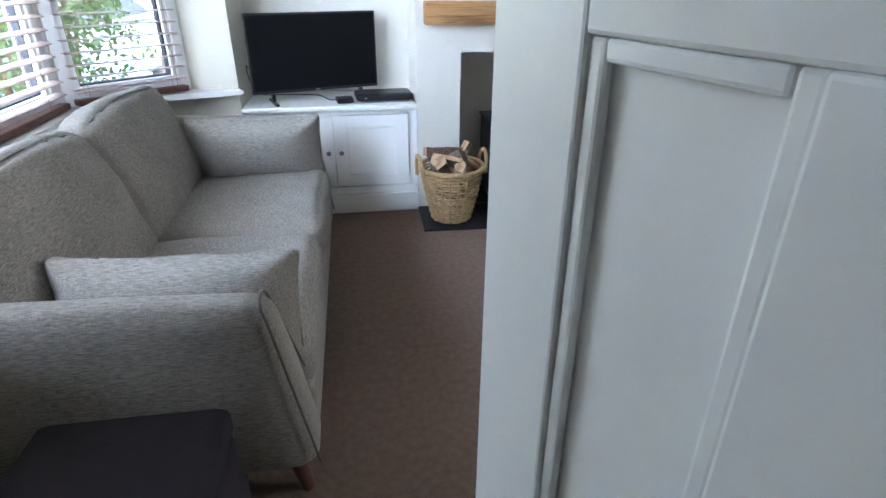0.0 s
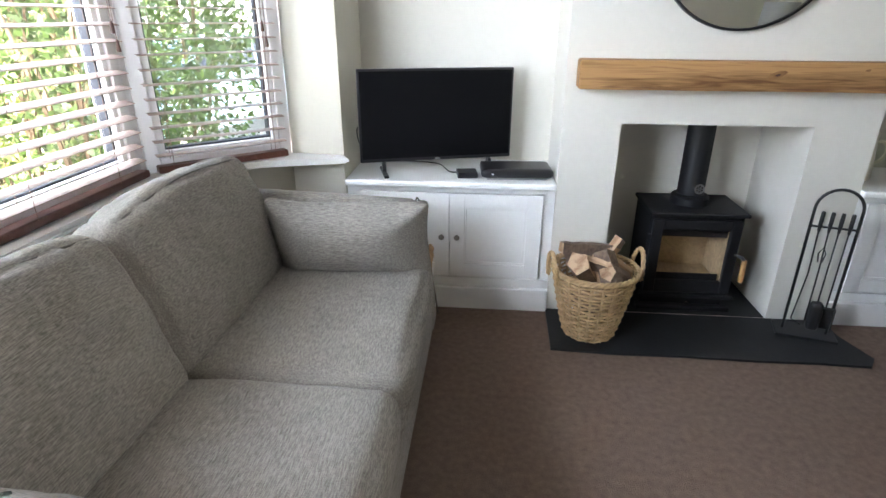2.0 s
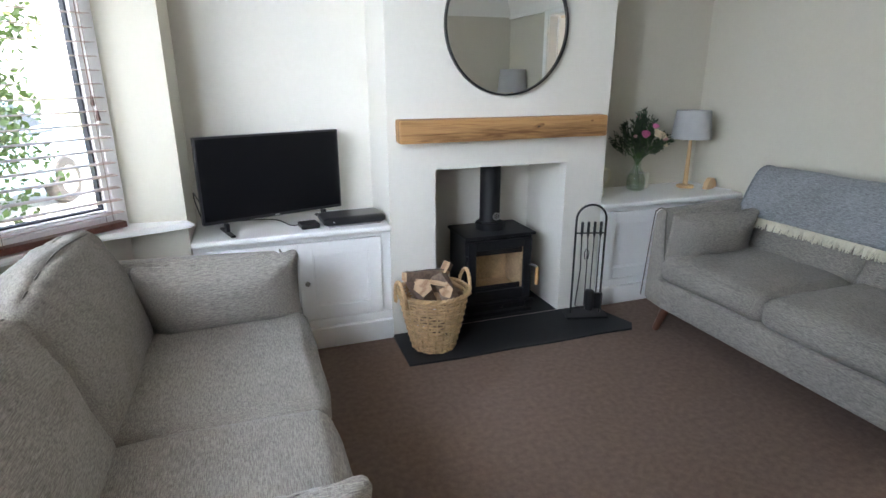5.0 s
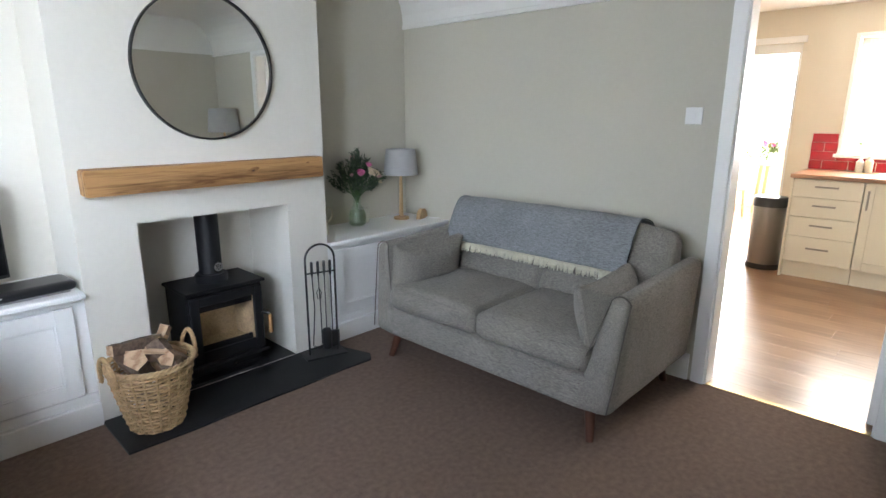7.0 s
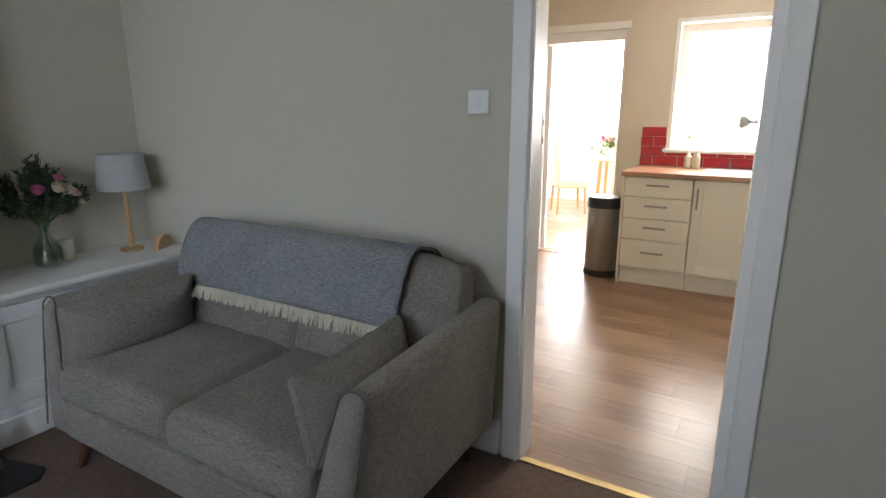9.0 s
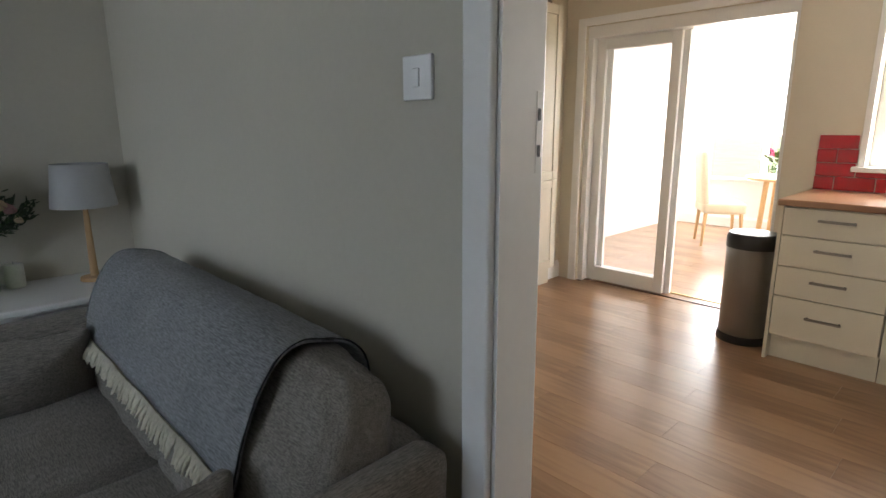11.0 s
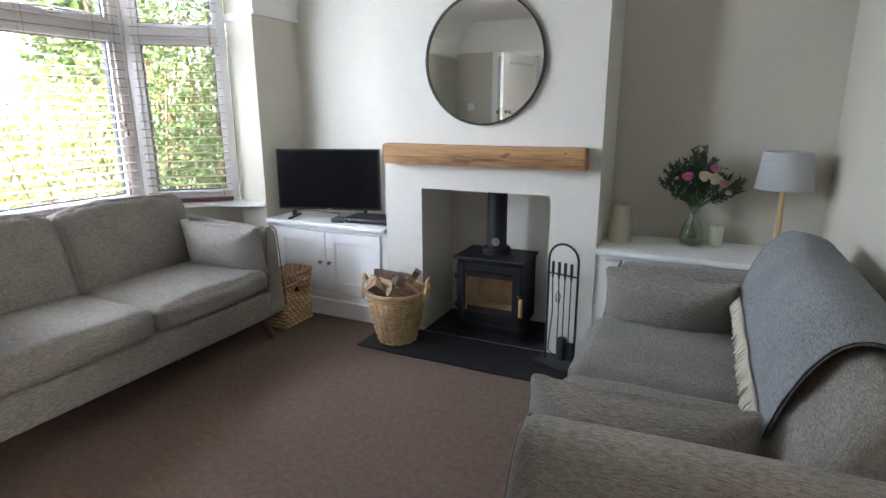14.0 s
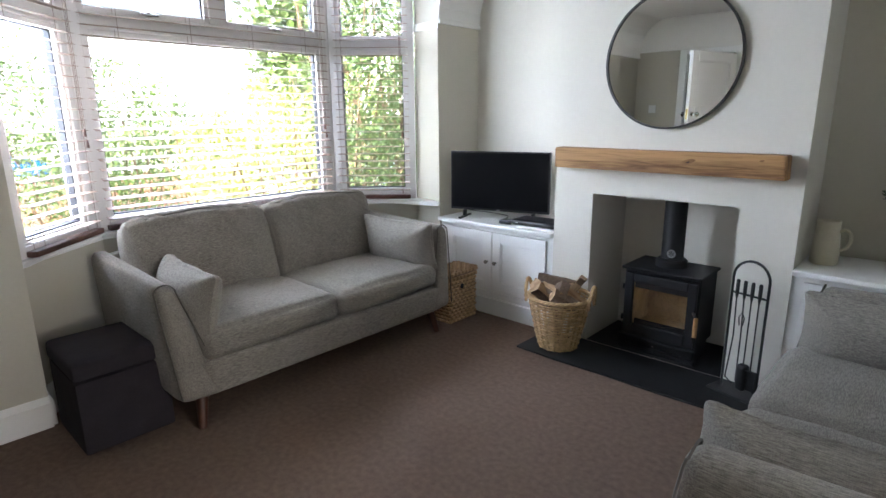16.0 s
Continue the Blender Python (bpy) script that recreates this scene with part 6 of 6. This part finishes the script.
# ---- outdoors ----
part("ground", boxes(((-300, -300, -0.5), (300, 300, -0.32))), "lawn", kind="structure", label="garden ground", category="ground")
# Added glowing cylinder, 95 m out, in place of bright low sky.
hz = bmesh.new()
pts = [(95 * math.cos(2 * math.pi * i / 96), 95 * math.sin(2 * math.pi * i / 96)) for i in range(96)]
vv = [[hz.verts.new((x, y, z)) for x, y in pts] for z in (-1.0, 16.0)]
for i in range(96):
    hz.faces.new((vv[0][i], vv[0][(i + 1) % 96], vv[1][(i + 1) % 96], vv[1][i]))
part("backdrop", hz, "sky_glow", kind="structure", label="added glowing backdrop ring that stands in for bright sky low over the horizon", category="sky")
part("road", boxes(((-9.6, -300, -0.319), (-13.5, 300, -0.30))), "tarmac", kind="structure", label="asphalt street", category="road")
part("pavement", boxes(((-9.6, -300, -0.319), (-8.0, 300, -0.20)), ((-8.0, 6.2, -0.319), (-0.6, 14.0, -0.24))), "render_wall", kind="structure", label="pale pavement and drive", category="pavement")


def car(label, paint, at, rz):
    c = thing("car", label, "car", at, rz)
    side = [(-2.05, 0.30), (-2.08, 0.62), (-1.85, 0.86), (-1.25, 0.94), (-0.65, 1.36), (0.75, 1.40), (1.45, 0.98), (2.02, 0.90), (2.08, 0.50), (2.02, 0.30)]
    bm = bmesh.new()
    prism(bm, [(x, z) for x, z in side], -0.86, 0.86, "y")
    for v in bm.verts:
        if v.co.z > 1.2:
            v.co.y *= 0.78
    bmesh.ops.bevel(bm, geom=bm.edges[:], offset=0.06, segments=3, affect="EDGES")
    part("body", bm, paint, c, smooth="auto")
    for s in (-1, 1):
        bm = bmesh.new()
        q = [(-1.12, 0.96), (-0.66, 1.30), (0.10, 1.33), (0.10, 0.96)], [(0.16, 0.96), (0.16, 1.33), (0.72, 1.33), (1.25, 0.98)]
        for pts in q:
            prism(bm, pts, s * 0.80, s * 0.845, "y")
        for v in bm.verts:
            v.co.y -= s * (v.co.z - 0.96) * 0.33
        part("side_window", bm, "dark_glass", c)
    bm = boxes(((-1.30, -0.66, 0.90), (-0.70, 0.66, 0.94)), m=pose(0.02, 0, 0.28, 0, -34) @ pose(0, 0, 0))
    for sx in (-1.3, 1.3):
        for s in (-1, 1):
            w = part("wheel", lathe([(0, -0.1), (0.18, -0.1), (0.30, -0.09), (0.32, -0.05), (0.32, 0.05), (0.30, 0.09), (0.18, 0.1), (0, 0.1)], 32), "tyre", c, smooth="auto")
            w.matrix_local = pose(sx, s * 0.78, 0.32, 90)
            part("rim", lathe([(0, 0.104), (0.19, 0.104), (0.19, 0.09), (0, 0.09)], 20), "steel", w)
    bm.free()
    return c


car("blue car parked in the street", "blue_car", (-10.8, 1.9, -0.30), 90)
car("pale blue car parked on the drive", "pale_car", (-2.9, 9.2, -0.24), 75)


def bush(name, label, at, size, n, mat, seed, trunks=5, leafsize=0.055):
    random.seed(seed)
    b = thing(name, label, "hedge", at)
    bm = bmesh.new()
    limbs = []
    for i in range(trunks):
        x, y = random.uniform(-0.35, 0.35) * size[0], random.uniform(-0.35, 0.35) * size[1]
        for k in range(3):
            tip = Vector((x + random.uniform(-0.35, 0.35) * size[0], y + random.uniform(-0.35, 0.35) * size[1], size[2] * random.uniform(0.6, 0.95)))
            P = smooth_path([(x, y, 0), ((x * 2 + tip.x) / 3 + random.uniform(-0.06, 0.06), (y * 2 + tip.y) / 3, tip.z * 0.4), tip], 4)
            tube(P, [0.022 * (1 - 0.8 * j / (len(P) - 1)) for j in range(len(P))], 5, bm)
            limbs += P[3:]
    part("branches", bm, "twig", b, kind="stuff")
    V, F = [], []
    rng = np.random.default_rng(seed)
    for i in range(n):
        while True:
            p = Vector(rng.uniform(-1, 1, 3))
            r = p.length
            if r < 1 and (r > 0.45 or rng.random() < 0.35):
                break
        q = Vector((p.x * size[0] / 2, p.y * size[1] / 2, size[2] * 0.52 + p.z * size[2] * 0.5))
        q += Vector(noise.noise_vector(q * 2.1 + Vector((seed, 0, 0)))) * 0.16
        if noise.noise(q * 3.2 + Vector((seed, 1, 0))) < -0.18:
            continue
        d, s = Vector(rng.normal(size=3)).normalized(), Vector(rng.normal(size=3))
        s = d.cross(s).normalized()
        l = leafsize * rng.uniform(0.6, 1.25)
        k = len(V)
        V += [q, q + d * l * 0.45 + s * l * 0.28, q + d * l, q + d * l * 0.45 - s * l * 0.28]
        F.append((k, k + 1, k + 2, k + 3))
    me = bpy.data.meshes.new("foliage")
    me.from_pydata([tuple(v) for v in V], [], F)
    me.materials.append(M[mat])
    f = new("foliage", me)
    f.parent = b
    tagged(f, kind="stuff")
    return b


bush("hedge_bush", "dense green leafy shrub close to the bay window", (-1.35, 5.25, -0.32), (1.9, 1.9, 3.6), 20000, "leaf", 1, 7, 0.06)
bush("hedge_bush", "sunlit yellow-green shrub in the front garden", (-3.3, 4.9, -0.32), (2.2, 2.2, 2.15), 15000, "leaf2", 2, 7, 0.065)
bush("hedge_bush", "sunlit yellow-green shrub in the front garden", (-3.7, 6.9, -0.32), (2.4, 2.4, 2.6), 9000, "leaf2", 3, 6, 0.07)
bush("hedge_bush", "tall green shrub in the front garden", (-2.6, 7.0, -0.32), (2.0, 1.8, 2.9), 12000, "leaf", 5, 6, 0.07)

bush("hedge_bush", "green shrub by the garden wall", (-5.7, 3.7, -0.32), (1.8, 2.9, 2.55), 15000, "leaf", 7, 5, 0.07)
bush("hedge_bush", "green shrub in the back garden", (14.4, 3.4, -0.32), (1.6, 3.2, 1.25), 5000, "leaf", 8, 5, 0.08)


def tree(label, at, h, r, n, seed):
    random.seed(seed)
    t = thing("tree", label, "tree", at)
    tube_pts = smooth_path([(0, 0, 0), (0.1, 0.05, h * 0.3), (0.0, 0.1, h * 0.7)], 5)
    bm = tube(tube_pts, [0.2 * (1 - 0.6 * i / (len(tube_pts) - 1)) for i in range(len(tube_pts))], 10)
    for i in range(9):
        a = random.uniform(0, 6.28)
        tube([(0.03, 0.05, h * random.uniform(0.25, 0.5)), (r * 0.4 * math.cos(a), r * 0.4 * math.sin(a), h * 0.6), (r * 0.75 * math.cos(a), r * 0.75 * math.sin(a), h * random.uniform(0.6, 0.85))], [0.08, 0.05, 0.02], 6, bm)
    part("trunk", bm, "twig", t)
    rng = np.random.default_rng(seed)
    V, F = [], []
    cl = [Vector((rng.uniform(-r, r) * 0.75, rng.uniform(-r, r) * 0.75, h * rng.uniform(0.45, 0.95))) for _ in range(26)]
    for i in range(n):
        c = cl[int(rng.integers(len(cl)))]
        q = c + Vector(rng.normal(size=3)) * r * 0.2
        d, s = Vector(rng.normal(size=3)).normalized(), Vector(rng.normal(size=3))
        s, l, k = d.cross(s).normalized(), rng.uniform(0.12, 0.24), len(V)
        V += [q, q + d * l * 0.5 + s * l * 0.3, q + d * l, q + d * l * 0.5 - s * l * 0.3]
        F.append((k, k + 1, k + 2, k + 3))
    me = bpy.data.meshes.new("crown")
    me.from_pydata([tuple(v) for v in V], [], F)
    me.materials.append(M["leaf"])
    f = new("crown", me)
    f.parent = t
    tagged(f, kind="stuff")


tree("slender green tree in the front garden", (-7.2, 8.2, -0.32), 4.6, 1.3, 4000, 40)
for i, (x, y, h) in enumerate(((-19, 3.5, 7), (-20, -1.5, 8), (-15.5, -6, 6))):
    tree("broad green tree across the street", (x, y, -0.32), h, 2.4, 5000, 20 + i)


# low garden wall of bricks
gwall = thing("garden_wall", "low red brick front garden wall", "garden wall", (-7.8, -2.0, -0.32))
part("mortar", boxes(((-0.045, 0, 0), (0.045, 9.0, 0.75))), "render_wall", gwall)
part("coping", boxes(((-0.08, 0, 0.752), (0.08, 9.0, 0.80)), bevel=0.008), "render_wall", gwall)
brick_me = None
for r in range(10):
    for c in range(30):
        y0 = c * 0.30 + (0.15 if r % 2 else 0)
        if y0 + 0.29 > 9.05:
            continue
        if brick_me is None:
            b = part("brick", boxes(((-0.052, 0, 0), (0.052, 0.288, 0.064))), "brick", gwall)
            brick_me = b.data
        else:
            b = new("brick", brick_me)
            b.parent = gwall
        b.matrix_local = pose(0, y0, 0.003 + r * 0.0745)

# ---- kitchen tiles and floor planks ----
tile_wall = part("tile_splashback", boxes(((KX - 0.006, 0.6, 0.939), (KX, 2.44, WZ0 - 0.014)), ((KX - 0.006, WY1 + 0.037, WZ0 - 0.014), (KX, 2.44, 1.275))), "grout", label="red glazed brick-bond tile splashback", category="splashback")
tm = {}
for r in range(4):
    z = 0.941 + r * 0.0835
    y = 2.438 - (0.0 if r % 2 else 0.105)
    if not r % 2:
        cuts = [(2.438 - 0.103, 2.438)]
    else:
        cuts = []
    while y > 0.62:
        cuts.append((y - 0.205, y - 0.003))
        y -= 0.208
    for a, b in cuts:
        hgt = 0.0805
        if r >= 1 and a < WY1 + 0.037:
            if r == 1:
                hgt = WZ0 - 0.016 - z
            else:
                a = WY1 + 0.038
                if b - a < 0.02:
                    continue
        if hgt < 0.01:
            continue
        key = (round(b - a, 3), round(hgt, 3))
        if key not in tm:
            tm[key] = bpy.data.meshes.new("tile")
            q = boxes(((-0.006, 0, 0), (0, b - a, hgt)), bevel=0.0015)
            q.to_mesh(tm[key])
            q.free()
            tm[key].materials.append(M["red"])
        o = new("tile", tm[key])
        o.parent = tile_wall
        o.matrix_local = pose(KX - 0.0062, a, z)
kf = part("kitchen_floor", boxes(((XR + WT - 0.1, DY0 + 0.012, -0.011), (XR + WT, DY1 - 0.012, -0.004)), ((XR + WT, -0.18, -0.011), (KX, KN, -0.004)), ((KX, SY0, -0.011), (GX0 + 0.01, SY1, -0.004)), ((GX0 + 0.01, GY0, -0.011), (GX1, GY1, -0.004))), "gasket", kind="structure", label="brown wood-plank laminate floor", category="floor")
PL = {}
random.seed(6)
def planks(x0, x1, y0, y1, w=0.19, ln=1.26):
    k, x = 0, x0
    while x < x1 - 0.004:
        b = min(x + w, x1)
        y = y0 - (k * 0.47 % 1) * ln
        while y < y1:
            a, e = max(y, y0), min(y + ln, y1)
            if e - a > 0.02:
                key = (round(e - a, 2), round(b - x, 3))
                if key not in PL:
                    me = bpy.data.meshes.new("plank")
                    q = boxes(((0.0006, 0.0006, 0), (b - x - 0.0006, round(e - a, 2) - 0.0006, 0.0038)))
                    q.to_mesh(me)
                    q.free()
                    me.materials.append(M["kfloor"])
                    PL[key] = me
                o = new("plank", PL[key])
                o.parent = kf
                o.location = (x, a, -0.0035)
            y += ln
        x += w
        k += 1
planks(XR + 0.03, XR + WT, DY0 + 0.013, DY1 - 0.013)
planks(XR + WT, KX, 0.3, KN)
planks(KX, GX0 + 0.01, SY0 + 0.03, SY1 - 0.05)
planks(GX0 + 0.01, GX1, GY0, GY1)
